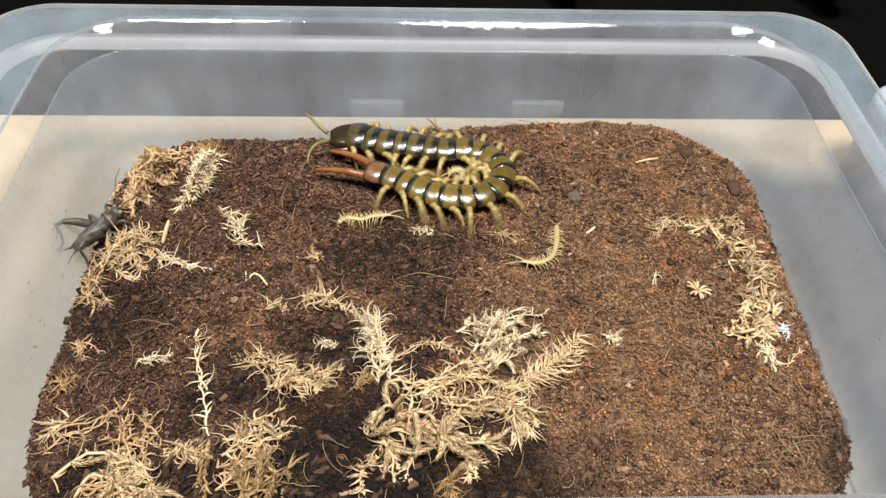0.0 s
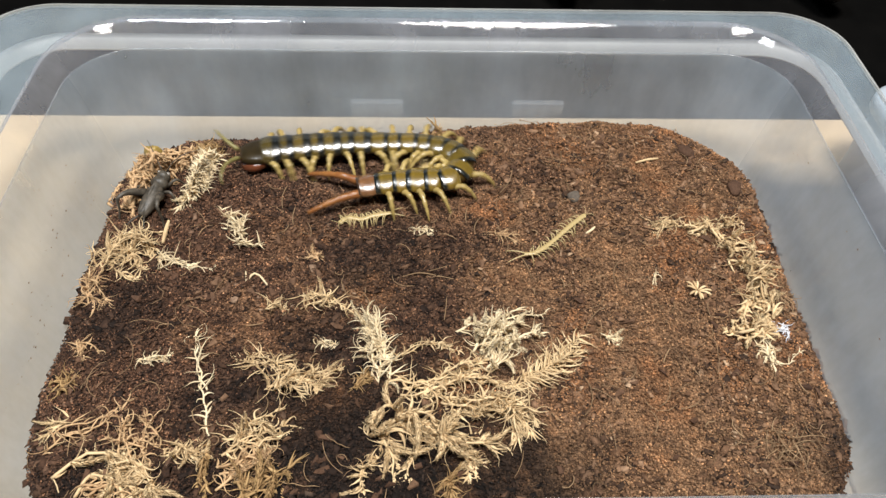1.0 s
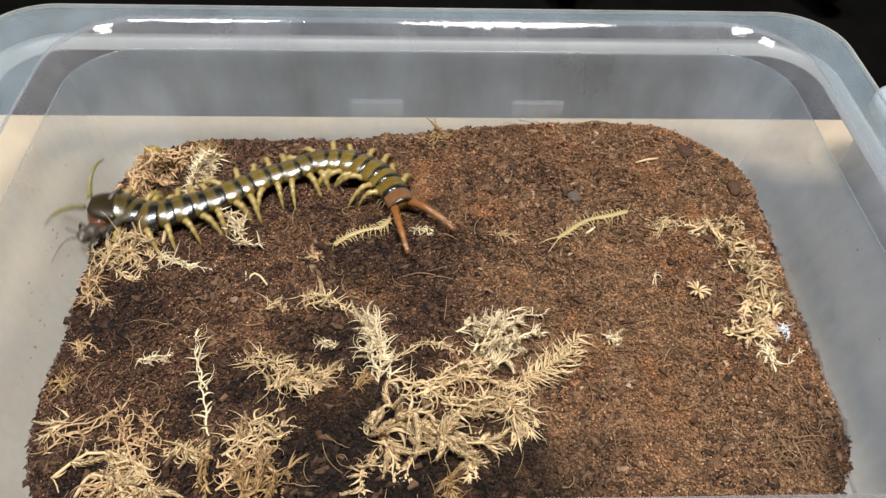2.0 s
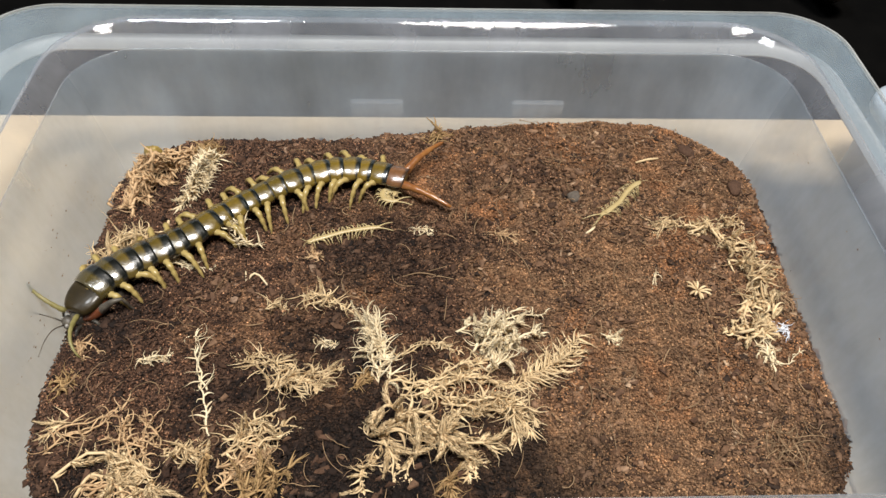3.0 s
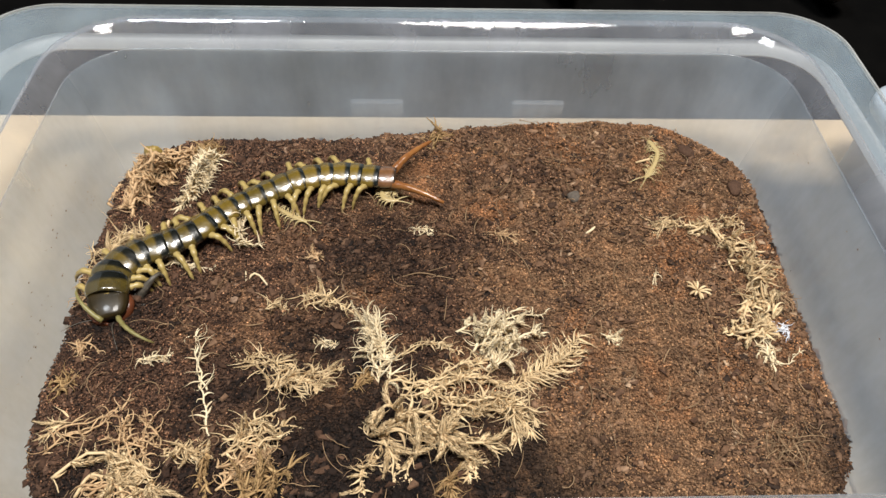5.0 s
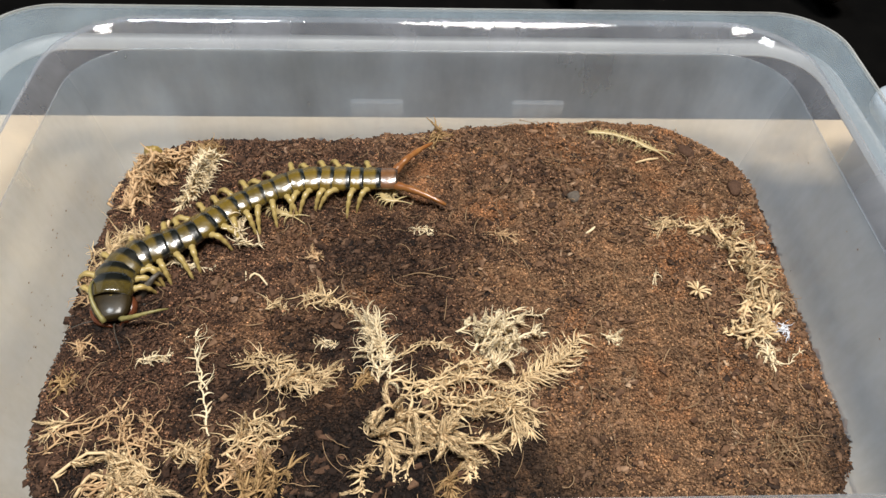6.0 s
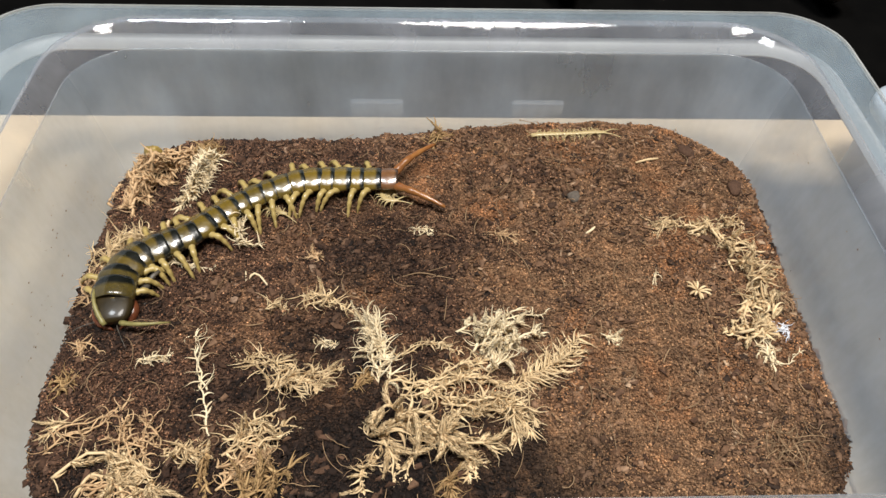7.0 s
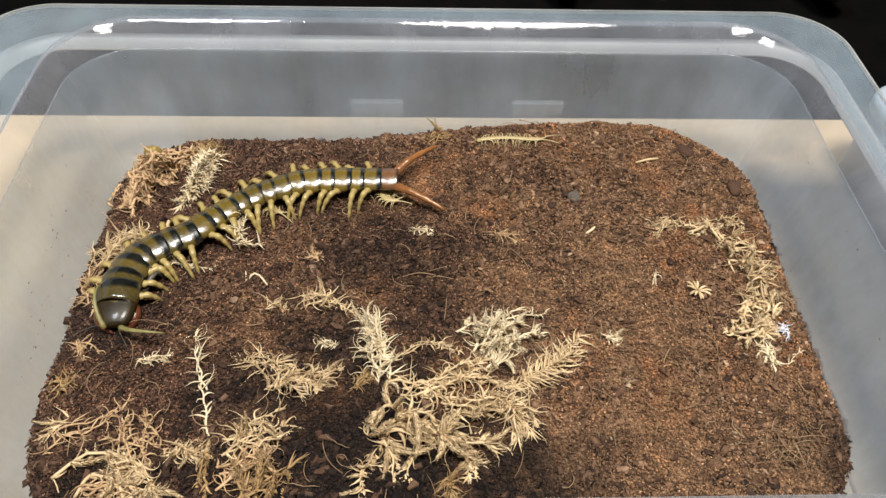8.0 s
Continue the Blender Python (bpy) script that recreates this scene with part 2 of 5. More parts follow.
def loft(bm, rings, close_ends=True, material=0):
    """Skins closed rings of equally many points."""
    rows = [[bm.verts.new(p) for p in ring] for ring in rings]
    n = len(rows[0])
    for a, b in zip(rows, rows[1:]):
        for i in range(n):
            f = bm.faces.new((a[i], a[(i + 1) % n], b[(i + 1) % n], b[i]))
            f.material_index = material
    if close_ends:
        bm.faces.new(rows[0][::-1]).material_index = material
        bm.faces.new(rows[-1]).material_index = material
    return rows


def tube(bm, path, radii, sides=7, flat=1.0):
    """A tapered tube along a path."""
    rings = []
    path = [Vector(p) for p in path]
    side = None
    for i, p in enumerate(path):
        d = (path[min(i + 1, len(path) - 1)] - path[max(i - 1, 0)]).normalized()
        if side is None:
            side = d.cross(Vector((0, 0, 1)))
            if side.length < 0.1:
                side = d.cross(Vector((0, 1, 0)))
        side = (side - d * side.dot(d)).normalized()
        up = side.cross(d)
        rings.append([p + radii[i] * (math.cos(a) * side + flat * math.sin(a) * up)
                      for a in (2 * math.pi * k / sides for k in range(sides))])
    loft(bm, rings)


def ball(bm, centre, size, seg=12, rows=8):
    m = Matrix.Translation(centre) @ Matrix.Diagonal((*size, 1))
    bmesh.ops.create_uvsphere(bm, u_segments=seg, v_segments=rows, radius=1.0, matrix=m)


def smooth_path(points, n):
    """n points at even steps along a smooth line through the given ones."""
    p = np.array(points, float)
    ext = np.vstack([2 * p[0] - p[1], p, 2 * p[-1] - p[-2]])
    fine = []
    for i in range(len(p) - 1):
        a, b, c, d = ext[i:i + 4]
        for u in np.linspace(0, 1, 24, endpoint=False):
            fine.append(0.5 * (2 * b + (c - a) * u + (2 * a - 5 * b + 4 * c - d) * u * u + (3 * b - a - 3 * c + d) * u ** 3))
    fine = np.array(fine + [p[-1]])
    s = np.concatenate([[0], np.cumsum(np.linalg.norm(np.diff(fine, axis=0), axis=1))])
    want = np.linspace(0, s[-1], n)
    return np.stack([np.interp(want, s, fine[:, k]) for k in range(fine.shape[1])], axis=1)


def rounded(x0, x1, y0, y1, r, n=14):
    """Outline of a rectangle with round corners, anticlockwise."""
    pts = []
    for cx, cy, a0 in ((x1 - r, y1 - r, 0), (x0 + r, y1 - r, 90), (x0 + r, y0 + r, 180), (x1 - r, y0 + r, 270)):
        for k in range(n + 1):
            a = radians(a0 + 90 * k / n)
            pts.append((cx + r * math.cos(a), cy + r * math.sin(a)))
    return pts


def slab(bm, outline, z0, z1, bevel=0.0):
    rings = [[(x, y, z0) for x, y in outline]]
    cx = sum(p[0] for p in outline) / len(outline)
    cy = sum(p[1] for p in outline) / len(outline)

    def inset(d, z):
        return [(x - math.copysign(min(d, abs(x - cx)), x - cx), y - math.copysign(min(d, abs(y - cy)), y - cy), z) for x, y in outline]

    rings += [inset(0, z1 - bevel), inset(bevel * 0.3, z1 - bevel * 0.3), inset(bevel, z1)]
    loft(bm, rings)


# ---- the room ----
TABLE_Z = -0.042


def room():
    for name, box in (("floor", (-1.8, 1.8, -1.6, 2.0, -0.84, -0.79)), ("ceiling", (-1.8, 1.8, -1.6, 2.0, 1.62, 1.67)),
                      ("wall_north", (-1.8, 1.8, 2.0, 2.06, -0.84, 1.67)), ("wall_south", (-1.8, 1.8, -1.66, -1.6, -0.84, 1.67)),
                      ("wall_east", (1.8, 1.86, -1.66, 2.06, -0.84, 1.67)), ("wall_west", (-1.86, -1.8, -1.66, 2.06, -0.84, 1.67))):
        x0, x1, y0, y1, z0, z1 = box
        bm = bmesh.new()
        loft(bm, [[(x0, y0, z), (x1, y0, z), (x1, y1, z), (x0, y1, z)] for z in (z0, z1)])
        # floor and north wall: their shadow is put into a near-black colour
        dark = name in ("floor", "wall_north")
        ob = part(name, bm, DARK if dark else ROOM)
        for p in ob.data.polygons:
            p.use_smooth = False
        tagged(ob, "plain surface of the room, its shadow painted in as near-black" if dark else "plain grey painted surface of the room", kind="structure")


def table():
    top = tagged(new("table"), "pale beige wooden table under the plastic tub", "table")
    top.location = (0, 0.1, -0.79)
    bm = bmesh.new()
    slab(bm, rounded(-0.9, 0.9, -0.7, 0.215, 0.01, 4), TABLE_Z + 0.79 - 0.025, TABLE_Z + 0.79, 0.002)
    part("tabletop", bm, WOOD, top)
    for x in (-0.84, 0.84):
        for y in (-0.64, 0.15):
            bm = bmesh.new()
            slab(bm, rounded(x - 0.025, x + 0.025, y - 0.025, y + 0.025, 0.005, 3), 0.0, TABLE_Z + 0.79 - 0.025)
            part("leg", bm, WOOD, top)


def storage_box():
    box = tagged(new("storage_box"), "grey plastic storage box beside the tub", "storage box")
    box.location = (0.338, 0.17, TABLE_Z + 0.0022)
    bm = bmesh.new()
    slab(bm, rounded(-0.12, 0.14, -0.22, 0.112, 0.015, 6), 0.0, 0.038, 0.003)
    part("body", bm, GREY_BOX, box)
    bm = bmesh.new()
    slab(bm, rounded(-0.122, 0.142, -0.222, 0.114, 0.016, 6), 0.0385, 0.0455, 0.002)
    part("lid", bm, GREY_BOX, box)


def grey_sheet():
    # added sheet whose colour carries the soft grey shade beside the tub
    bm = bmesh.new()
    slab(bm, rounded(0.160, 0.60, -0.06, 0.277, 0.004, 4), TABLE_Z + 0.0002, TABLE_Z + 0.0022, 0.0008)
    tagged(part("mat", bm, SHADE_GREY), "thin grey sheet on the table, soft-edged shade painted in its colour", "mat")


def pale_reflection(x):
    # added slab that imitates a pale reflection in the back wall
    bm = bmesh.new()
    slab(bm, rounded(-0.0142, 0.0142, -0.002, 0.002, 0.0012, 4), 0.0, 0.0165, 0.0006)
    ob = part("plastic_clip", bm, REFLECTION)
    ob.location = (x, 0.3172, TABLE_Z - 0.0082)
    tagged(ob, "small pale grey slab standing in for a reflection in the tub wall", "clip", group="clips behind the tub")


def dark_bench():
    bench = tagged(new("bench"), "low dark cloth-covered bench behind the table", "bench")
    bench.location = (0.1, 0.8, -0.79)
    bm = bmesh.new()
    slab(bm, rounded(-1.0, 1.0, -0.42, 0.42, 0.03, 4), 0.0, 0.55, 0.01)
    part("cover", bm, DARK, bench)


def driftwood(x, y, size, turn, seed):
    rnd = random.Random(seed)
    bm = bmesh.new()
    main = smooth_path([(-size, 0, 0.02), (-0.4 * size, 0.2 * size, 0.05), (0.2 * size, 0, 0.08), (size, 0.25 * size, 0.03)], 14)
    tube(bm, main, [0.012 + 0.010 * math.sin(math.pi * i / 13) + rnd.uniform(0, 0.004) for i in range(14)], 9)
    for k in (4, 8, 10):
        a = Vector(main[k])
        side = smooth_path([a, a + Vector((0.2 * size, rnd.uniform(-0.4, 0.4) * size, 0.03)), a + Vector((0.5 * size, rnd.uniform(-0.6, 0.6) * size, 0.0))], 7)
        tube(bm, side, [0.010 - 0.0011 * i for i in range(7)], 7)
    ob = part("driftwood", bm, BARK)
    ob.matrix_world = pose(x, y, -0.232, 0, 0, turn)
    tagged(ob, "brown weathered branch lying in the dark", "driftwood", group="driftwood")


# ---- the tub ----
BEAD = (-0.134, 0.1515, 0.0698, 0.2575)   # inner crease of the rim


def rim_outline(side, back, r):
    """A line of the rim, so far outside its inner crease at the two ends and at the back."""
    x0, x1, y0, y1 = BEAD
    return rounded(x0 - side, x1 + 1.1 * side, y0 - back, y1 + back, r)


def flange_outline(f, extra=0.0):
    """From the bead (f = 0) to the outer edge of the flange (f = 1): wide at the two ends, narrow along the sides."""
    x0, x1, y0, y1 = BEAD
    left, right, long = 0.0075 + f * 0.0315 + extra, 0.0090 + f * 0.0185 + extra, 0.0112 + f * 0.0103 + extra
    return rounded(x0 - left, x1 + right, y0 - long, y1 + long, 0.034 - 0.008 * f + extra)


def tub():
    thing = tagged(new("plastic_tub"), "milky translucent plastic tub with rounded rim, filled with soil", "plastic tub")
    thing.location = (0.008, 0.168, TABLE_Z)
    inv = Matrix.Translation((-0.008, -0.168, -TABLE_Z))

    def ring(outline, z):
        return [inv @ Vector((x, y, z)) for x, y in outline]

    wall = [(0.0260, 0.0185, 0.020, -0.0405), (0.0200, 0.0125, 0.024, -0.0385), (0.0165, 0.0090, 0.027, -0.0345), (0.0138, 0.0068, 0.028, -0.029), (0.0065, 0.0018, 0.030, 0.0), (0.0018, 0.0004, 0.028, 0.030), (0.0, 0.0, 0.0265, 0.0385)]
    inner = [ring(rim_outline(-d, -e, r), z) for d, e, r, z in wall]
    roll = ((0.0003, 0.0005, 0.0393), (0.0012, 0.0020, 0.0412), (0.0028, 0.0045, 0.0436), (0.0044, 0.0070, 0.0458),
            (0.0052, 0.0083, 0.0468), (0.0059, 0.0094, 0.0474), (0.0066, 0.0103, 0.0473), (0.0071, 0.0109, 0.0464))
    hump = [ring(rim_outline(d, e, 0.0265 + d), z) for d, e, z in roll]
    flange = [ring(flange_outline(f), z) for f, z in ((0.0, 0.0446), (0.08, 0.0443), (0.5, 0.0446), (0.93, 0.0448), (0.985, 0.0444), (1.0, 0.0436))]
    skirt = [ring(flange_outline(1.0, e), z) for e, z in ((0.0004, 0.040), (0.0010, 0.0306))]
    back = [ring(flange_outline(1.0, e), z) for e, z in ((-0.0002, 0.0306), (-0.0008, 0.040), (-0.0012, 0.0434))]
    under = [ring(flange_outline(f), 0.0437) for f in (0.5, 0.03)]
    outer = [ring(rim_outline(0.0012 - d, 0.0012 - e, r), z - 0.0006) for d, e, r, z in wall[::-1]]
    base = [ring(rim_outline(-0.0275, -0.0200, 0.019), TABLE_Z + 0.0004)]
    bm = bmesh.new()
    loft(bm, outer + base, close_ends=False)
    inner_base = inner[0]
    loft(bm, inner, close_ends=False)
    bm.faces.new([bm.verts.new(p) for p in inner_base])
    bm.faces.new([bm.verts.new(p) for p in base[0]][::-1])
    bmesh.ops.remove_doubles(bm, verts=bm.verts, dist=1e-6)
    part("wall", bm, PLASTIC, thing)
    bm = bmesh.new()
    loft(bm, [inner[-1]] + hump + [flange[0]], close_ends=False)
    part("rolled_rim", bm, CLEAR, thing, "clear glossy rounded inner edge of the rim")
    bm = bmesh.new()
    loft(bm, under[::-1] + back[-1:] + flange[-1:], close_ends=False)
    loft(bm, flange, close_ends=False)
    part("flange", bm, FLANGE, thing, "wide bluish milky flange")
    bm = bmesh.new()
    loft(bm, [flange[-1]] + skirt, close_ends=False)
    loft(bm, back, close_ends=False)
    part("skirt", bm, SKIRT, thing)
    bm = bmesh.new()
    loft(bm, [ring(flange_outline(1.0, e), z) for e, z in ((-0.0006, 0.0452), (0.0004, 0.0450), (0.0011, 0.0442), (0.0011, 0.0430), (0.0005, 0.0430), (-0.0006, 0.0444), (-0.0006, 0.0452))], close_ends=False)
    part("rim_edge", bm, LIP, thing, "bright rounded outer edge")
    for where, z in ((lambda e: flange_outline(0.0, e), 0.0447), (lambda e: rim_outline(e, e, 0.0265 + e), 0.0386)):
        bm = bmesh.new()
        loft(bm, [ring(where(e), z + h) for e, h in ((-0.00015, 0.0), (0.0, 0.00025), (0.0002, 0.0001), (0.0002, -0.0001), (-0.00015, 0.0))], close_ends=False)
        part("rim_ridge", bm, SKIRT, thing)
    # the thicker turned-out edge that runs round under the skirt
    bm = bmesh.new()
    edge = [ring(flange_outline(1.0, e), z) for e, z in ((-0.0030, 0.0252), (-0.0004, 0.0290), (0.0022, 0.0300), (0.0034, 0.0280), (0.0034, 0.0250), (0.0010, 0.0240), (-0.0028, 0.0246), (-0.0030, 0.0252))]
    loft(bm, edge, close_ends=False)
    part("edge_band", bm, BAND, thing, "whitish thicker band under the rim")


# ---- the soil ----
SOIL_BOX = (-0.1220, 0.1432, 0.075, 0.2545, 0.040)


def soil_edge(x, y):
    """How far inside the soil's outline a place is (negative outside)."""
    x0, x1, y0, y1, r = SOIL_BOX
    cx, cy = (x0 + x1) / 2, (y0 + y1) / 2
    qx, qy = abs(x - cx) - (x1 - x0) / 2 + r, abs(y - cy) - (y1 - y0) / 2 + r
    return r - math.hypot(max(qx, 0), max(qy, 0)) - min(max(qx, qy), 0)


def ground(x, y):
    """Height of the soil."""
    heap = 0.0082 * math.exp(-((x - 0.078) / 0.070) ** 2 - ((y - 0.252) / 0.05) ** 2) - 0.0045 * math.exp(-((x + 0.045) / 0.05) ** 2 - ((y - 0.258) / 0.019) ** 2)
    z = heap + 0.0022 * noise.noise((x * 38, y * 38, 1.7)) + 0.0014 * noise.noise((x * 120, y * 120, 4.2))
    e = soil_edge(x, y)
    if e < 0.010:
        z -= 0.0055 * (1 - max(e, 0) / 0.010) ** 2
    return z


def soil():
    thing = tagged(new("soil"), "dark brown crumbly soil bed, drier on one side, filling the tub", "soil", kind="stuff")
    thing.location = (0.01, 0.169, -0.0375)
    off = Vector(thing.location)
    x0, x1, y0, y1, r = SOIL_BOX
    outline = rounded(x0, x1, y0, y1, r, 40)
    # fill in the straight runs
    dense = []
    for (ax, ay), (bx, by) in zip(outline, outline[1:] + outline[:1]):
        n = max(1, int(math.hypot(bx - ax, by - ay) / 0.0012))
        dense += [(ax + (bx - ax) * k / n, ay + (by - ay) * k / n) for k in range(n)]
    cx, cy = (x0 + x1) / 2, (y0 + y1) / 2
    rows = []
    steps = 85
    for k in range(1, steps + 1):
        f = k / steps
        row = []
        for x, y in dense:
            w = 1 + 0.012 * noise.noise((x * 160, y * 160, 9.1)) * f ** 4
            px, py = cx + (x - cx) * f * w, cy + (y - cy) * f * w
            z = ground(px, py) + 0.0007 * noise.noise((px * 420, py * 420, 2.0)) + 0.0005 * noise.noise((px * 900, py * 900, 6.0))
            row.append((px - off.x, py - off.y, z - off.z))
        rows.append(row)
    for inset_by, z in ((0.998, -0.012), (0.955, -0.0372)):
        rows.append([(cx + (x - cx) * inset_by - off.x, cy + (y - cy) * inset_by - off.y, z - off.z) for x, y in dense])
    n = len(dense)
    verts = [p for row in rows for p in row] + [(cx - off.x, cy - off.y, ground(cx, cy) - off.z)]
    faces = [(a * n + i, a * n + (i + 1) % n, (a + 1) * n + (i + 1) % n, (a + 1) * n + i) for a in range(len(rows) - 1) for i in range(n)]
    faces += [(len(verts) - 1, i, (i + 1) % n) for i in range(n)]
    from_lists("bed", verts, faces, SOIL, parent=thing)

    def crumbs(name, count, small, large, seed, thick, wide):
        rng = np.random.RandomState(seed)
        corners = np.array([(-1, -1, -1), (1, -1, -1), (1, 1, -1), (-1, 1, -1), (-1, -1, 1), (1, -1, 1), (1, 1, 1), (-1, 1, 1)], float) * 0.5
        sides = np.array(((0, 3, 2, 1), (4, 5, 6, 7), (0, 1, 5, 4), (1, 2, 6, 5), (2, 3, 7, 6), (3, 0, 4, 7)))
        if large < 0.002:
            corners = np.array([(-1, 0, 0), (1, 0, 0), (0, -1, 0), (0, 1, 0), (0, 0, -1), (0, 0, 1)], float) * 0.6
            sides = np.array(((0, 2, 5), (2, 1, 5), (1, 3, 5), (3, 0, 5), (2, 0, 4), (1, 2, 4), (3, 1, 4), (0, 3, 4)))
        spots = []
        while len(spots) < count:
            x, y = rng.uniform(x0 - 0.001, x1 + 0.001), rng.uniform(y0 - 0.001, y1 + 0.001)
            if soil_edge(x, y) < -0.0008 or (large > 0.002 and rng.rand() < min(max(0.35 + 2.4 * noise.noise((x * 42, y * 42, 7.3)) + (0.25 if 0.03 < x < 0.115 and y < 0.2 else 0.0), 0.0), 0.93)):
                continue
            spots.append((x - off.x, y - off.y, ground(x, y) - off.z))
        long = small + (large - small) * rng.rand(count) ** 2.5
        size = np.stack([long, long * rng.uniform(*wide, count), long * rng.uniform(*thick, count)], axis=1)
        shape = (corners[None] + rng.uniform(-0.22, 0.22, (count, len(corners), 3))) * size[:, None]
        tilt = 0.3 if large > 0.002 else 0.45
        tip_x, tip_y, turn = rng.normal(0, tilt, count), rng.normal(0, tilt, count), rng.uniform(0, 6.28, count)
        for i, j, angle in ((1, 2, tip_x), (2, 0, tip_y), (0, 1, turn)):
            c, sn = np.cos(angle)[:, None], np.sin(angle)[:, None]
            shape[:, :, i], shape[:, :, j] = shape[:, :, i] * c - shape[:, :, j] * sn, shape[:, :, i] * sn + shape[:, :, j] * c
        place = np.array(spots)
        place[:, 2] += size[:, 2] * 0.35 + 0.0002 + 0.0007 * rng.rand(count) ** 2
        shape += place[:, None]
        faces = (np.arange(count) * len(corners))[:, None, None] + sides[None]
        me = bpy.data.meshes.new(name)
        me.vertices.add(count * len(corners))
        me.vertices.foreach_set("co", shape.ravel())
        me.loops.add(faces.size)
        me.loops.foreach_set("vertex_index", faces.ravel())
        me.polygons.add(count * len(sides))
        me.polygons.foreach_set("loop_start", np.arange(count * len(sides)) * sides.shape[1])
        me.materials.append(FLAKES if large > 0.002 else SOIL)
        me.update(calc_edges=True)
        new(name, me).parent = thing

    crumbs("bark_chips", 21000, 0.0010, 0.0036, 3, (0.06, 0.18), (0.18, 0.7))
    crumbs("crumbs", 230000, 0.00045, 0.0011, 5, (0.4, 0.9), (0.4, 0.9))

    # the larger bark chips near the front, one by one
    rng = np.random.RandomState(17)
    shapes = []
    for k in range(7):
        bm = bmesh.new()
        long = 0.0034 + 0.0004 * k
        ring0 = [(long * 0.5 * math.cos(a) * rng.uniform(0.8, 1.15), long * (0.2 + 0.02 * k) * math.sin(a) * rng.uniform(0.7, 1.2)) for a in np.sort(rng.uniform(0, 2 * math.pi, 6))]
        loft(bm, [[(x * 0.9, y * 0.9, -0.0004) for x, y in ring0], [(x, y, 0.0) for x, y in ring0], [(x * 0.8, y * 0.75, 0.0005 + 0.0002 * rng.rand()) for x, y in ring0]])
        me = bpy.data.meshes.new("bark_chip")
        bm.to_mesh(me)
        bm.free()
        me.materials.append(CHIP)
        shapes.append(me)
    made = 0
    while made < 260:
        x, y = rng.uniform(x0, x1), y0 + (y1 - y0) * rng.rand() ** 1.6
        if soil_edge(x, y) < 0.001 or (0.03 < x < 0.11 and y < 0.2 and rng.rand() < 0.6):
            continue
        chip = new("bark_chip", shapes[rng.randint(7)])
        chip.parent = thing
        chip.matrix_basis = pose(x - off.x, y - off.y, ground(x, y) - off.z + 0.0009, rng.normal(0, 16), rng.normal(0, 16), rng.uniform(0, 360))
        made += 1


def root_hairs():
    rnd = random.Random(21)
    bm = bmesh.new()
    x0, x1, y0, y1, r = SOIL_BOX
    made = 0
    while made < 330:
        x, y = rnd.uniform(x0, x1), rnd.uniform(y0, y1)
        if soil_edge(x, y) < 0.0:
            continue
        a, bend, n = rnd.uniform(0, 6.28), rnd.uniform(-0.6, 0.6), rnd.randint(4, 8)
        step = rnd.uniform(0.0008, 0.0026)
        path = []
        for k in range(n):
            path.append((x, y, ground(x, y) + 0.0012 + (0.0015 * rnd.random() if made % 3 else 0.0008 * k)))
            x, y, a = x + step * math.cos(a), y + step * math.sin(a), a + bend
        w = rnd.choice((0.00010, 0.00013, 0.00018))
        tube(bm, path, [w] * (n - 1) + [w * 0.3], 4)
        made += 1
    ob = part("root_hairs", bm, ROOT)
    tagged(ob, "thin pale and brown root hairs strewn over the soil", "root hairs", kind="stuff")


def wall_specks():
    """Soil dust and crumbs that stick to the inside of the side walls."""
    rng = np.random.RandomState(8)
    bm = bmesh.new()
    x0, x1, y0, y1 = BEAD
    for k in range(90):
        z = 0.034 * rng.rand() ** 2.2 + 0.001
        d = -0.0065 + 0.0047 * z / 0.03
        y = rng.uniform(y0 + 0.03, y1 - 0.045)
        x = (x0 - d + 0.0003) if rng.rand() < 0.65 else (x1 + d - 0.0003)
        r = rng.uniform(0.0001, 0.00028)
        bmesh.ops.create_icosphere(bm, subdivisions=1, radius=r, matrix=Matrix.Translation((x, y, z)) @ Matrix.Diagonal((0.6, rng.uniform(0.7, 2.2), 1, 1)))
    tagged(part("wall_specks", bm, CHIP), "tiny brown soil specks stuck to the tub walls", "soil specks", kind="stuff")


# ---- moss ----
def ribbon(vs, fs, pts, radii, flat=0.6):
    """A four-sided tapered strand through the given points."""
    k0, n = len(vs), len(pts)
    for k, p in enumerate(pts):
        d = pts[min(k + 1, n - 1)] - pts[max(k - 1, 0)]
        side = d.cross(Vector((0, 0, 1)))
        side = side.normalized() if side.length > 1e-6 else Vector((1, 0, 0))
        up = side.cross(d).normalized()
        r = radii[k]
        vs.extend((tuple(p + side * r), tuple(p + up * (r * flat)), tuple(p - side * r), tuple(p - up * (r * flat))))
    for k in range(n - 1):
        for i in range(4):
            a, b = k0 + 4 * k + i, k0 + 4 * k + (i + 1) % 4
            fs.append((a, b, b + 4, a + 4))
    e = k0 + 4 * (n - 1)
    fs.extend(((k0 + 3, k0 + 2, k0 + 1, k0), (e, e + 1, e + 2, e + 3)))


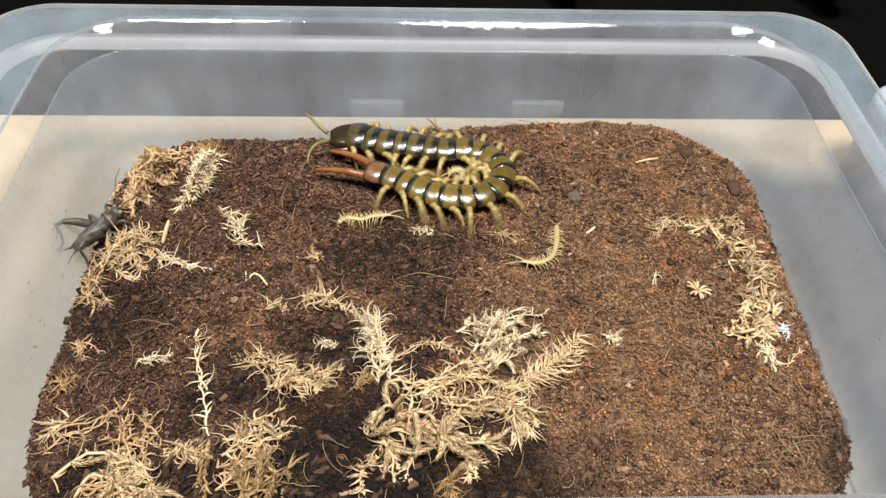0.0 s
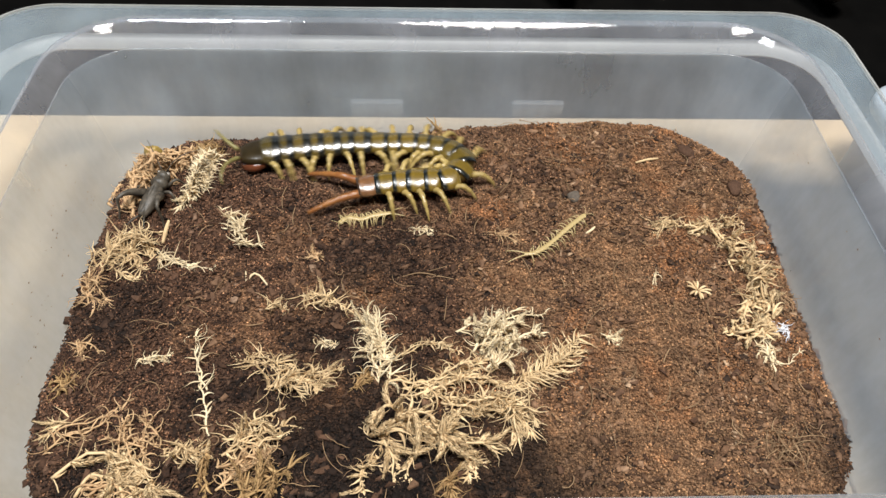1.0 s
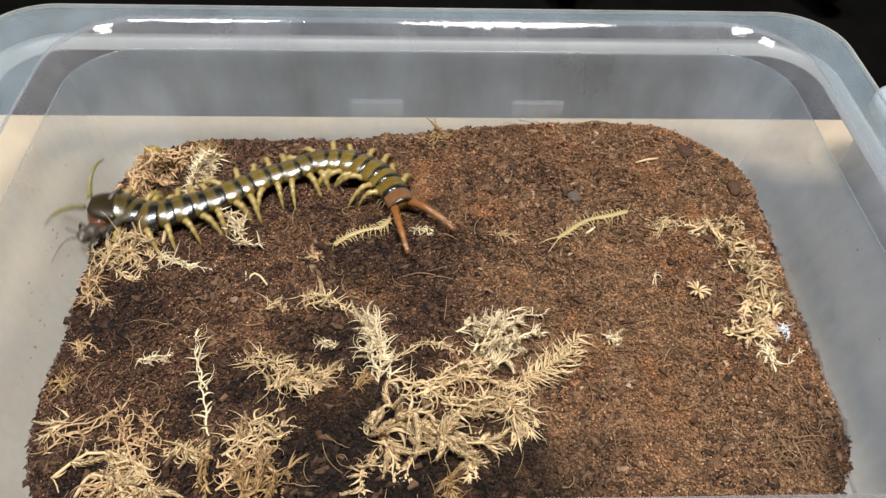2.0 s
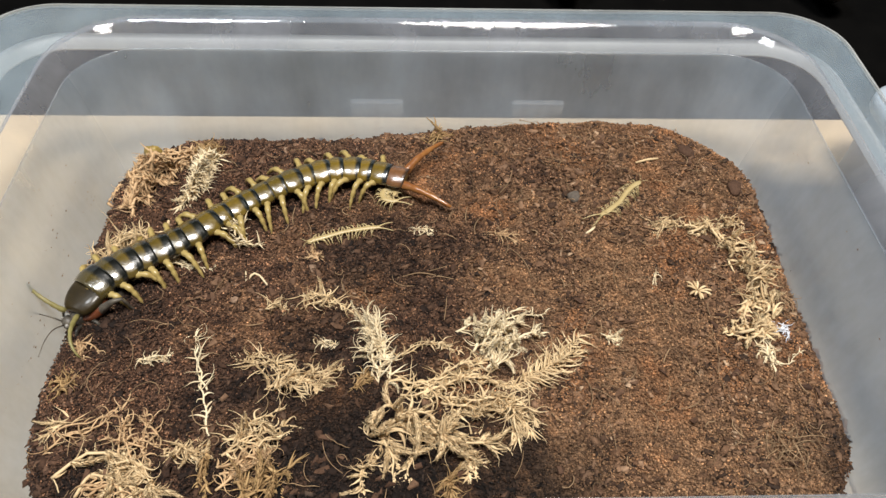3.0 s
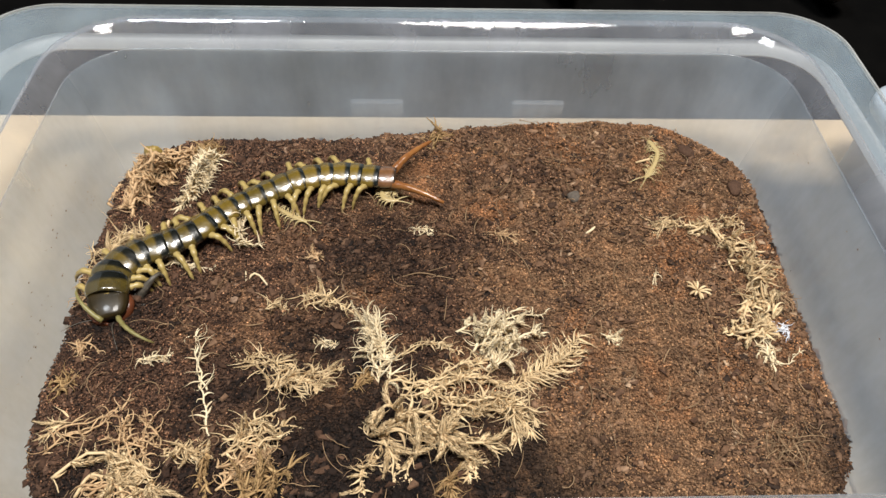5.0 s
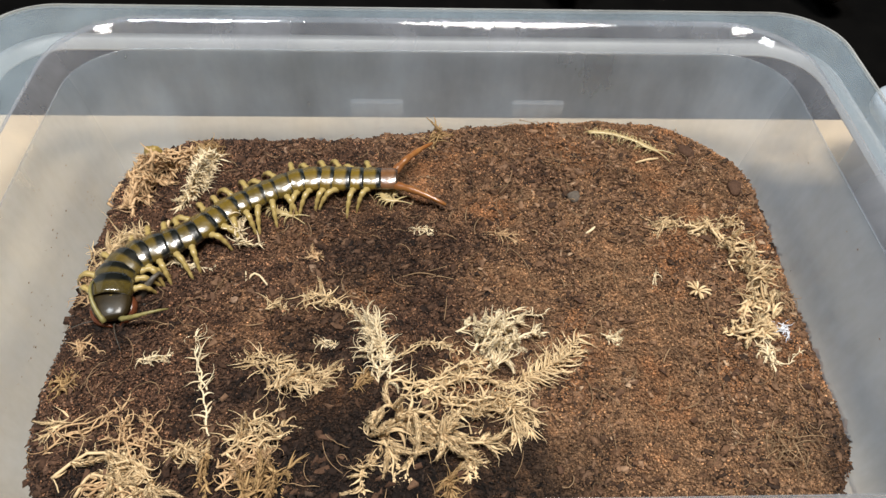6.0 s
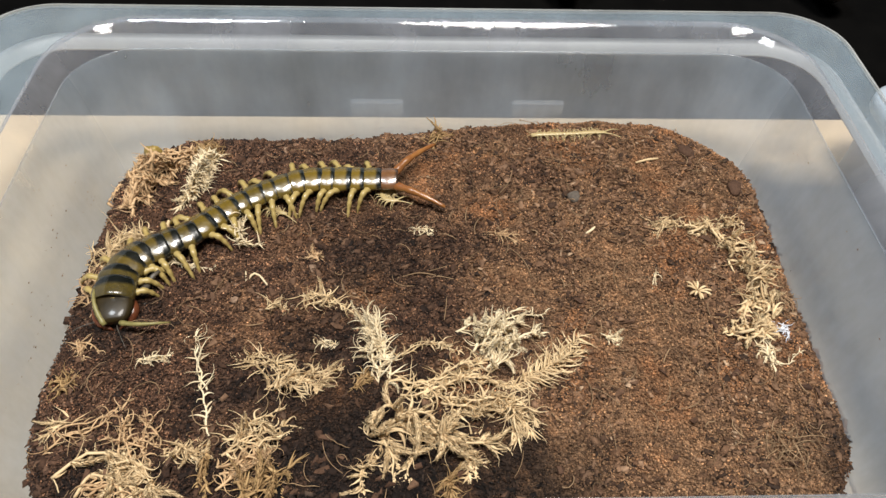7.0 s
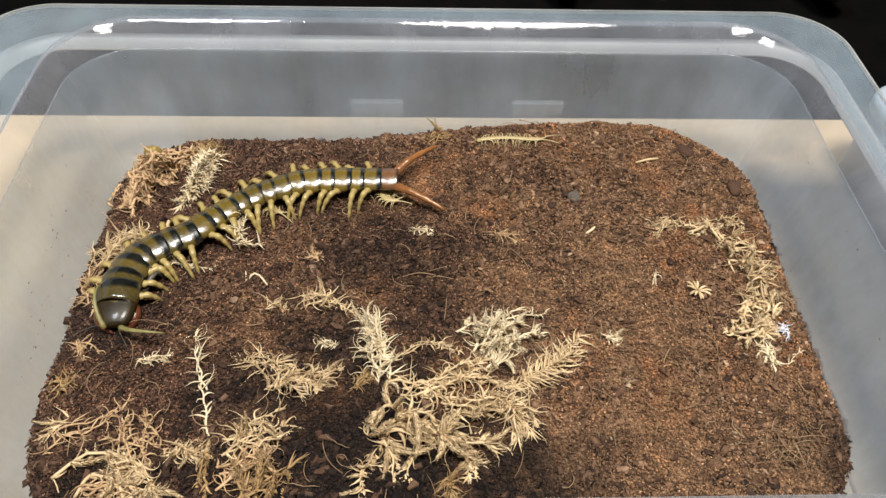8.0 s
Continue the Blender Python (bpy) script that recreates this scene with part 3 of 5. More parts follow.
def strand(vs, fs, start, way, length, width, curl, rnd, n=8, droop=0.05):
    """One slender branch of moss: swells a little past its root, then tapers to a hair, curling and drooping on its way."""
    p, d = Vector(start), Vector(way).normalized()
    axis = Vector((rnd.gauss(0, 0.7), rnd.gauss(0, 0.7), 1)).normalized()
    pts, radii = [], []
    for k in range(n):
        f = k / (n - 1)
        pts.append(p.copy())
        radii.append(width * 0.5 * (0.62 + 0.5 * math.sin(math.pi * min(1.0, 0.1 + 1.2 * f))) * (1 - f ** 2.4) + 0.00004)
        p = p + d * (length / (n - 1))
        low = ground(p.x, p.y) + 0.0004
        if p.z < low:
            p.z, d.z = low, abs(d.z) * 0.3
        else:
            d.z -= droop
        if soil_edge(p.x, p.y) < 0.0005:
            d.x, d.y = 0.4 * d.x + 0.5 * (0.01 - p.x) / 0.13, 0.4 * d.y + 0.5 * (0.17 - p.y) / 0.09
        # the curl tightens towards the tip
        d = Matrix.Rotation(curl / n * (0.3 + 1.4 * f), 3, axis) @ d
        d = (d + Vector((rnd.gauss(0, 0.10), rnd.gauss(0, 0.10), rnd.gauss(0, 0.08)))).normalized()
    ribbon(vs, fs, pts, radii, 0.75)


def catkin(vs, fs, start, way, length, width, curl, rnd):
    """A soft thick moss branch: a drooping core clad in small pointed leaves that lie close along it."""
    p, d = Vector(start), Vector(way).normalized()
    spin = Matrix.Rotation(curl * 0.0005 / length, 3, Vector((rnd.gauss(0, 0.4), rnd.gauss(0, 0.4), 1)).normalized())
    n = max(5, int(length / 0.0005))
    phase = rnd.uniform(0, 6.28)
    pts, radii = [], []
    for k in range(n):
        f = k / (n - 1)
        side = d.cross(Vector((0, 0, 1)))
        side = side.normalized() if side.length > 0.05 else Vector((1, 0, 0))
        up = side.cross(d)
        core = width * 0.36 * (0.75 + 0.4 * math.sin(math.pi * min(f * 1.1, 1))) * (1 - 0.8 * f ** 2.5)
        pts.append(p.copy())
        radii.append(core)
        for j in range(5):
            leaf = width * rnd.uniform(0.8, 1.5) * (1 - 0.35 * f)
            turn = phase + j * 1.257 + k * 0.78 + rnd.gauss(0, 0.2)
            out = side * math.cos(turn) + up * math.sin(turn)
            half = (up * math.cos(turn) - side * math.sin(turn)) * (leaf * 0.17)
            lean = rnd.gauss(0.30, 0.12)
            root = p + out * core * 0.85
            tip = root + out * (leaf * math.sin(lean)) + d * (leaf * math.cos(lean))
            i = len(vs)
            vs.extend((tuple(root - half), tuple(root + half), tuple(root + out * leaf * 0.16 + d * leaf * 0.35), tuple(tip)))
            fs.extend(((i, i + 1, i + 2), (i + 1, i + 3, i + 2), (i + 3, i, i + 2), (i + 1, i, i + 3)))
        p = p + d * (length / n)
        low = ground(p.x, p.y) + width * 0.3
        if p.z < low:
            p.z, d.z = low, abs(d.z) * 0.3
        else:
            d.z -= 0.02
        if soil_edge(p.x, p.y) < 0.0015:
            d.x, d.y = 0.4 * d.x + 0.5 * (0.01 - p.x) / 0.13, 0.4 * d.y + 0.5 * (0.17 - p.y) / 0.09
        d = (spin @ d).normalized()
    ribbon(vs, fs, pts, radii, 0.9)


# how the branches sit on their stems: number per mm, lean from the stem (degrees, spread), curl, share of thick furry ones, how flat the sprig lies
HABITS = {"strands": (0.85, 34, 22, 2.7, 0.06, 0.7), "tangle": (0.9, 52, 28, 2.8, 0.12, 0.8), "tuft": (3.2, 52, 20, 1.2, 0.06, 0.9),
          "feather": (1.9, 62, 14, 1.7, 0.0, 0.5), "furry": (0.5, 38, 20, 1.2, 0.6, 0.7), "sparse": (0.42, 52, 18, 2.2, 0.0, 0.5), "fan": (1.5, 26, 16, 1.4, 0.10, 0.6)}


def moss(label, path, spread, sprigs, leaf, width, seed, material, height, habit):
    """A clump of dry moss along a line (in cm): sprigs that follow it, each a stem set with slender branches."""
    per_mm, lean0, lean_by, curl, furry, flat = HABITS[habit]
    rnd = random.Random(seed)
    pts = [(x / 100, y / 100) for x, y in path]
    if len(pts) == 1:
        (x, y), g = pts[0], 0.6 * leaf
        pts = [(x - g, y), (x, y + 0.2 * g), (x + g, y)]
    line = smooth_path(pts, 61)
    run = float(np.linalg.norm(np.diff(line, axis=0), axis=1).sum())
    mid = Vector((line[30][0], line[30][1], ground(line[30][0], line[30][1])))
    thing = tagged(new("moss_clump"), label, "moss", group="moss clumps")
    thing.location = mid
    for k in range(sprigs):
        vs, fs = [], []
        share = 1.0 if k == 0 else min(1.0, max(rnd.uniform(0.35, 0.8), 0.006 / run))
        a = 0.0 if k == 0 else rnd.uniform(0, 1 - share)
        shift = 0.0 if k == 0 else rnd.gauss(0, 0.5) * spread
        skew = 0.0 if k == 0 else rnd.gauss(0, 0.35) * spread
        lift = 0.0007 + (0.25 if k == 0 else abs(rnd.gauss(0, 0.6))) * height
        turned = k > 0 and rnd.random() < 0.3 and habit not in ("feather", "fan", "sparse")
        n = max(5, int(run * share / 0.0012))
        stem = []
        for j in range(n):
            f = a + share * (j / (n - 1))
            i = min(f * 60, 59.999)
            q = line[int(i)] + (line[int(i) + 1] - line[int(i)]) * (i - int(i))
            t = line[min(int(i) + 2, 60)] - line[max(int(i) - 2, 0)]
            t = t / (np.linalg.norm(t) + 1e-9)
            u = shift + skew * (2 * j / (n - 1) - 1) + 0.0009 * noise.noise((q[0] * 260, q[1] * 260, seed + 3.1 * k))
            x, y = q[0] - t[1] * u, q[1] + t[0] * u
            rise = math.sin(math.pi * (0.08 + 0.84 * j / (n - 1)))
            stem.append(Vector((x, y, ground(x, y) + 0.0005 + lift * rise)))
        if turned:
            stem.reverse()
        thick = width * (0.55 if habit in ("feather", "tuft", "fan") else 0.75)
        ribbon(vs, fs, stem, [thick * (0.6 - 0.35 * j / (n - 1)) for j in range(n)], 0.9)
        step = run * share / (n - 1)
        side = 1
        for j in range(n - 1):
            d = (stem[j + 1] - stem[j]).normalized()
            left = Vector((0, 0, 1)).cross(d).normalized()
            up = d.cross(left)
            g = j / (n - 1)
            want = per_mm * step * 1000
            for _ in range(int(want) + (rnd.random() < want - int(want))):
                side = -side
                az = rnd.gauss(0.25, 0.5) if habit == "feather" else rnd.gauss(0.3, 0.9)
                radial = left * (side * math.cos(az)) + up * (math.sin(az) * flat + 0.15)
                lean = radians(min(max(rnd.gauss(lean0, lean_by), 6), 110))
                way = d * math.cos(lean) + radial.normalized() * math.sin(lean)
                root = stem[j] + (stem[j + 1] - stem[j]) * rnd.random()
                long = leaf * rnd.choice((0.45, 0.7, 0.9, 1.1, 1.45)) * rnd.uniform(0.85, 1.15) * (1 - 0.3 * g)
                if rnd.random() < furry:
                    catkin(vs, fs, root, way, long * rnd.uniform(0.9, 1.4), width * rnd.uniform(1.0, 1.7), rnd.gauss(0, 0.8) * curl, rnd)
                else:
                    bow = (-side if habit == "feather" else rnd.choice((-1, 1))) * abs(rnd.gauss(curl, 0.45 * curl))
                    strand(vs, fs, root, way, long, width * rnd.uniform(0.36, 0.82), bow, rnd, 9, 0.03 if habit == "tuft" else 0.07)
        # loose ends
        d = (stem[-1] - stem[-2]).normalized()
        for _ in range(5 if habit != "sparse" else 2):
            strand(vs, fs, stem[-1], d + Vector((rnd.gauss(0, 0.4), rnd.gauss(0, 0.4), rnd.gauss(0.1, 0.25))), leaf * rnd.uniform(0.5, 1.0), width * 0.6, rnd.gauss(0, curl), rnd)
        for _ in range(3):
            way = Vector((rnd.gauss(0, 1), rnd.gauss(0, 1), rnd.uniform(0.1, 0.9)))
            strand(vs, fs, stem[rnd.randrange(n)], way, leaf * rnd.uniform(0.8, 1.7), 0.00030, rnd.gauss(0, 2.6), rnd, 11)
        from_lists("sprig", [tuple(Vector(v) - mid) for v in vs], fs, material, parent=thing)
    return thing


def standing_sprig(label, spots, length, width, seed, material):
    """A loose sprig that stands up from the soil, its branches fanned out."""
    rnd = random.Random(seed)
    x, y = spots[0][0] / 100, spots[0][1] / 100
    base = Vector((x, y, ground(x, y)))
    thing = tagged(new("moss_clump"), label, "moss", group="moss clumps")
    thing.location = base
    for px, py in spots:
        vs, fs = [], []
        root = Vector((px / 100, py / 100, ground(px / 100, py / 100) + 0.0003))
        for k in range(4):
            way = Vector((rnd.gauss(0, 0.45), rnd.gauss(0.15, 0.3), rnd.uniform(0.6, 1.1)))
            long = length * rnd.uniform(0.55, 1.15)
            strand(vs, fs, root, way, long, width * rnd.uniform(0.7, 1.3), rnd.gauss(0, 1.6), rnd, 12, 0.02)
            for j in range(5):
                side = Vector((rnd.gauss(0, 1), rnd.gauss(0, 1), rnd.gauss(0.1, 0.5)))
                at = root + way.normalized() * long * rnd.uniform(0.2, 0.75)
                strand(vs, fs, at, side, length * rnd.uniform(0.2, 0.45), width * 0.7, rnd.gauss(0, 2.0), rnd, 8)
        from_lists("sprig", [tuple(Vector(v) - base) for v in vs], fs, material, parent=thing)
    return thing


def place_moss():
    clump = [
        # the large clump in the middle
        ("small curl of pale dry moss", [(-4.0, 16.0), (-3.1, 15.9), (-2.2, 15.4)], 0.003, 4, 0.0055, 0.0008, 41, MOSS, 0.003, "tangle"),
        ("pale tangled dry moss with long curled ends", [(-1.2, 12.4), (-1.1, 13.3), (-1.4, 14.3), (-1.7, 15.1)], 0.005, 9, 0.0070, 0.0009, 1, MOSS_PALE, 0.006, "tangle"),
        ("brown-cream moss arch over a dark hollow", [(-0.8, 13.3), (0.0, 13.9), (0.8, 14.0), (1.5, 13.7)], 0.002, 3, 0.0040, 0.0007, 42, MOSS, 0.005, "strands"),
        ("bleached fluffy dry moss tuft", [(2.0, 13.6), (2.6, 14.5), (3.0, 15.2)], 0.007, 9, 0.0050, 0.0013, 2, MOSS_PALE, 0.007, "furry"),
        ("bleached dry moss branch with scale-like leaves", [(2.3, 14.0), (3.1, 14.4), (3.8, 14.2)], 0.004, 4, 0.0045, 0.0013, 43, MOSS_PALE, 0.004, "furry"),
        ("bleached dry moss lying over the clump", [(2.4, 12.9), (2.9, 13.3), (3.0, 13.9)], 0.005, 4, 0.0050, 0.0012, 44, MOSS_PALE, 0.006, "furry"),
        ("bleached dry moss twig", [(3.1, 14.9), (3.9, 15.1), (4.7, 15.3)], 0.001, 2, 0.0035, 0.0009, 3, MOSS_PALE, 0.004, "sparse"),
        ("cream dry moss lying across the soil", [(-0.9, 12.6), (0.2, 12.5), (1.2, 12.7), (2.4, 13.3)], 0.0055, 8, 0.0066, 0.0011, 4, MOSS, 0.006, "strands"),
        ("cream dry moss stems leading to a feathery branch", [(1.0, 12.6), (2.0, 12.4), (3.4, 12.2)], 0.003, 3, 0.0055, 0.0011, 45, MOSS, 0.004, "strands"),
        ("cream dry moss heap with drooping branches", [(0.6, 12.1), (1.9, 11.5), (2.9, 11.5), (3.5, 11.0)], 0.004, 7, 0.0062, 0.0012, 6, MOSS, 0.006, "tangle"),
        ("drooping cream moss bundle", [(2.7, 11.5), (3.2, 11.1), (3.3, 10.5)], 0.004, 5, 0.0072, 0.0011, 46, MOSS, 0.005, "fan"),
        ("cream dry moss with thick curved branches", [(-1.4, 10.5), (-0.6, 11.0), (0.4, 10.9), (1.2, 10.7)], 0.004, 6, 0.0080, 0.0015, 7, MOSS, 0.006, "furry"),
        ("pale thick moss branch with furry leaves", [(0.3, 10.7), (1.4, 10.2), (2.5, 10.3)], 0.003, 4, 0.0080, 0.0015, 47, MOSS, 0.006, "furry"),
        ("pale furry moss branch end", [(1.3, 10.2), (1.6, 9.8), (1.7, 9.3)], 0.002, 2, 0.0040, 0.0014, 48, MOSS, 0.003, "tuft"),
        ("furry hanging moss branch", [(-1.0, 10.5), (-0.7, 9.8), (-0.6, 9.2)], 0.002, 2, 0.0050, 0.0014, 49, MOSS, 0.004, "furry"),
        ("furry hanging moss branch", [(0.2, 10.6), (0.0, 9.8), (-0.2, 9.3)], 0.002, 2, 0.0050, 0.0014, 50, MOSS, 0.004, "furry"),
        ("small curly tan moss tuft", [(-1.0, 9.8), (-1.5, 9.4), (-1.5, 8.8)], 0.002, 3, 0.0050, 0.0010, 8, MOSS, 0.004, "tangle"),
        ("drooping tan moss branch", [(1.1, 9.3), (1.1, 8.5)], 0.002, 2, 0.0050, 0.0010, 9, MOSS_TAN, 0.003, "tuft"),
        ("feathery tan moss branch", [(3.2, 12.2), (4.2, 12.6), (5.1, 13.4), (5.8, 14.2)], 0.003, 4, 0.0072, 0.0009, 5, MOSS, 0.003, "feather"),
        # towards the front corner
        ("feathery cream moss tuft", [(-4.9, 12.3), (-4.1, 12.7), (-3.0, 12.4)], 0.007, 8, 0.0060, 0.0009, 10, MOSS, 0.004, "fan"),
        ("thin curled pale moss beside a tuft", [(-5.6, 13.6), (-5.1, 13.4), (-4.5, 12.9)], 0.004, 4, 0.0055, 0.0007, 52, MOSS, 0.003, "tangle"),
        ("small tan moss end bent upwards", [(-3.2, 12.1), (-2.8, 12.7), (-2.5, 13.0)], 0.002, 3, 0.0040, 0.0008, 53, MOSS, 0.003, "fan"),
        ("slender pale moss stem with sparse side hairs", [(-6.4, 10.6), (-6.7, 11.8), (-7.1, 12.8), (-7.5, 14.3)], 0.001, 2, 0.0060, 0.0009, 11, MOSS_PALE, 0.003, "sparse"),
        ("twisted tan moss stem", [(-6.4, 10.4), (-6.3, 9.6), (-6.1, 8.6)], 0.002, 3, 0.0030, 0.0011, 54, MOSS_TAN, 0.004, "fan"),
        ("cream dry moss heap near the front wall", [(-5.9, 10.0), (-5.2, 10.3), (-4.6, 10.7), (-4.1, 11.0)], 0.006, 5, 0.0070, 0.0011, 12, MOSS, 0.006, "tangle"),
        ("tan dry moss with long straight branches", [(-5.9, 8.9), (-5.3, 9.5), (-4.6, 10.2)], 0.006, 5, 0.0070, 0.0012, 13, MOSS_WARM, 0.005, "strands"),
        ("spreading tan moss sprig", [(-7.6, 9.9), (-7.0, 10.1), (-6.4, 10.0)], 0.005, 5, 0.0060, 0.0010, 55, MOSS, 0.004, "tangle"),
        ("brown dry moss branch with furry twigs", [(-5.4, 8.5), (-4.7, 8.9), (-3.8, 9.5)], 0.005, 5, 0.0080, 0.0014, 14, MOSS_TAN, 0.005, "furry"),
        ("pale dry moss pile in the front corner", [(-9.9, 8.7), (-9.5, 9.3), (-8.7, 9.0), (-7.7, 8.8)], 0.008, 7, 0.0075, 0.0015, 15, MOSS, 0.006, "furry"),
        ("cream moss strands on a pile", [(-9.8, 8.9), (-9.0, 9.0), (-8.2, 8.7)], 0.006, 3, 0.0065, 0.0011, 56, MOSS_WARM, 0.005, "strands"),
        ("thin tan moss branches on dark soil", [(-11.3, 10.1), (-10.7, 10.7), (-10.0, 10.8), (-9.3, 11.6)], 0.004, 3, 0.0070, 0.0009, 16, MOSS_WARM, 0.004, "sparse"),
        ("pale fanned moss tip at the side wall", [(-10.8, 11.2), (-11.4, 10.8)], 0.003, 3, 0.0060, 0.0008, 57, MOSS, 0.003, "fan"),
        ("brown matted moss on dark soil", [(-9.1, 11.4), (-8.6, 10.5), (-8.0, 9.7)], 0.007, 8, 0.0045, 0.0009, 17, MOSS_WARM, 0.003, "tangle"),
        ("brown moss scrap at the soil edge", [(-11.8, 12.3), (-11.2, 12.8)], 0.003, 4, 0.0040, 0.0009, 58, MOSS_TAN, 0.002, "tangle"),
        ("small tan dry moss crumb", [(-11.4, 14.1), (-11.1, 13.6)], 0.004, 5, 0.0036, 0.0009, 28, MOSS_WARM, 0.003, "tangle"),
        ("thin pale moss twig", [(-9.3, 13.4), (-8.3, 13.6)], 0.002, 3, 0.0036, 0.0007, 31, MOSS_PALE, 0.002, "fan"),
        # along the side wall and the back corner
        ("whitish dry moss strands by the side wall", [(-11.9, 17.3), (-11.3, 18.0), (-10.5, 18.5), (-9.5, 17.9)], 0.007, 10, 0.0080, 0.0008, 18, MOSS, 0.005, "tangle"),
        ("whitish thin moss end on the soil", [(-9.6, 18.1), (-8.6, 17.6), (-7.6, 17.4)], 0.003, 3, 0.0050, 0.0008, 59, MOSS_PALE, 0.002, "strands"),
        ("forked pale moss strand", [(-11.0, 17.4), (-10.4, 16.8), (-10.0, 16.8)], 0.002, 2, 0.0050, 0.0008, 60, MOSS, 0.002, "sparse"),
        ("tan moss strands hanging over the soil edge", [(-12.0, 17.5), (-11.7, 16.5), (-11.3, 15.7)], 0.005, 5, 0.0070, 0.0008, 19, MOSS_WARM, 0.003, "strands"),
        ("tan tangled moss pile in the back corner", [(-11.4, 20.7), (-11.1, 21.5), (-10.7, 22.5), (-9.9, 23.1), (-9.6, 23.8)], 0.008, 15, 0.0052, 0.0018, 20, MOSS_WARM, 0.008, "tangle"),
        ("thick curled tan moss at the soil edge", [(-11.4, 20.5), (-10.9, 21.0), (-10.6, 21.3)], 0.005, 6, 0.0060, 0.0020, 61, MOSS_WARM, 0.006, "strands"),
        ("brown moss strands along the back wall", [(-9.5, 23.8), (-8.8, 23.9), (-8.1, 23.6)], 0.005, 7, 0.0060, 0.0009, 22, MOSS_TAN, 0.008, "tangle"),
        ("bleached dry moss tuft near the back corner", [(-8.3, 23.5), (-8.6, 22.2), (-8.8, 21.2), (-9.3, 20.5)], 0.003, 9, 0.0044, 0.0012, 21, MOSS_PALE, 0.006, "tuft"),
        # along the other side wall
        ("pale fanned moss end on the soil", [(10.5, 19.5), (10.1, 19.4), (9.6, 19.2)], 0.003, 5, 0.0055, 0.0009, 24, MOSS, 0.003, "fan"),
        ("pale moss chain with holes", [(10.4, 19.3), (11.1, 19.1), (11.6, 19.3), (12.2, 18.6)], 0.003, 5, 0.0040, 0.0015, 62, MOSS, 0.004, "tangle"),
        ("pale moss scrap at the soil edge", [(12.1, 19.5), (12.5, 19.3), (13.0, 19.4)], 0.003, 4, 0.0040, 0.0009, 63, MOSS, 0.003, "tangle"),
        ("thick pale moss branches", [(11.9, 18.5), (12.4, 18.1), (13.2, 18.0)], 0.004, 4, 0.0055, 0.0014, 64, MOSS, 0.004, "furry"),
        ("thick pale moss branches", [(12.0, 17.7), (12.6, 17.4), (13.4, 17.2)], 0.003, 4, 0.0055, 0.0014, 65, MOSS, 0.004, "furry"),
        ("pale twisted moss with long parallel strands", [(12.5, 17.2), (12.8, 16.6), (12.5, 15.9)], 0.003, 4, 0.0080, 0.0012, 25, MOSS, 0.005, "fan"),
        ("pale looped moss by the side wall", [(11.9, 15.1), (12.3, 15.7), (12.9, 15.7), (12.8, 15.0)], 0.004, 5, 0.0055, 0.0014, 66, MOSS, 0.004, "tangle"),
        ("pale dry moss with curled tips", [(11.4, 14.9), (11.7, 14.3), (12.4, 14.4), (12.9, 14.6)], 0.004, 6, 0.0048, 0.0017, 67, MOSS, 0.005, "tangle"),
        ("pale moss end with forked tips", [(11.9, 13.9), (12.3, 13.7), (12.3, 13.0)], 0.003, 4, 0.0045, 0.0010, 26, MOSS_PALE, 0.003, "strands"),
        ("thin pale moss thread on the soil", [(12.4, 13.0), (12.9, 13.1), (13.5, 13.6)], 0.001, 1, 0.0030, 0.0006, 68, MOSS_PALE, 0.002, "sparse"),
        # single scraps
        ("small pale moss sprig", [(3.2, 18.9), (3.8, 19.0)], 0.002, 3, 0.0040, 0.0007, 29, MOSS_WARM, 0.002, "fan"),
        ("small white moss crumb", [(6.9, 14.1)], 0.002, 2, 0.0030, 0.0010, 30, MOSS_PALE, 0.002, "tuft"),
        ("small pale moss sprig", [(-3.1, 14.1)], 0.003, 2, 0.0040, 0.0008, 32, MOSS_PALE, 0.002, "tangle"),
        ("small tan moss sprig", [(-5.0, 15.5)], 0.003, 2, 0.0048, 0.0008, 33, MOSS, 0.002, "strands"),
        ("small brown dry moss scrap", [(-1.9, 12.2), (-1.6, 12.7)], 0.002, 4, 0.0040, 0.0011, 34, MOSS_TAN, 0.002, "fan"),
        ("small white moss threads", [(9.0, 17.0), (9.0, 16.5)], 0.002, 2, 0.0030, 0.0006, 35, MOSS_PALE, 0.001, "sparse"),
        ("small tan dry moss scrap", [(-3.7, 17.9)], 0.002, 2, 0.0032, 0.0013, 36, MOSS_WARM, 0.002, "tuft"),
        ("white moss crumbs in a dark hollow", [(0.0, 19.2), (0.6, 19.1)], 0.003, 2, 0.0032, 0.0008, 37, MOSS_PALE, 0.002, "tangle"),
        ("brown moss scrap on the back ridge", [(0.6, 24.3), (1.4, 24.6)], 0.004, 5, 0.0050, 0.0009, 38, MOSS_TAN, 0.004, "tangle"),
    ]
    for row in clump:
        moss(*row)
    standing_sprig("wispy pale moss sprig standing on the soil", [(-7.0, 19.7), (-6.8, 19.3), (-6.5, 18.9), (-6.2, 18.4)], 0.0125, 0.0009, 23, MOSS_PALE)
    star("star-shaped pale moss sprig with blunt leaves", 0.104, 0.161)


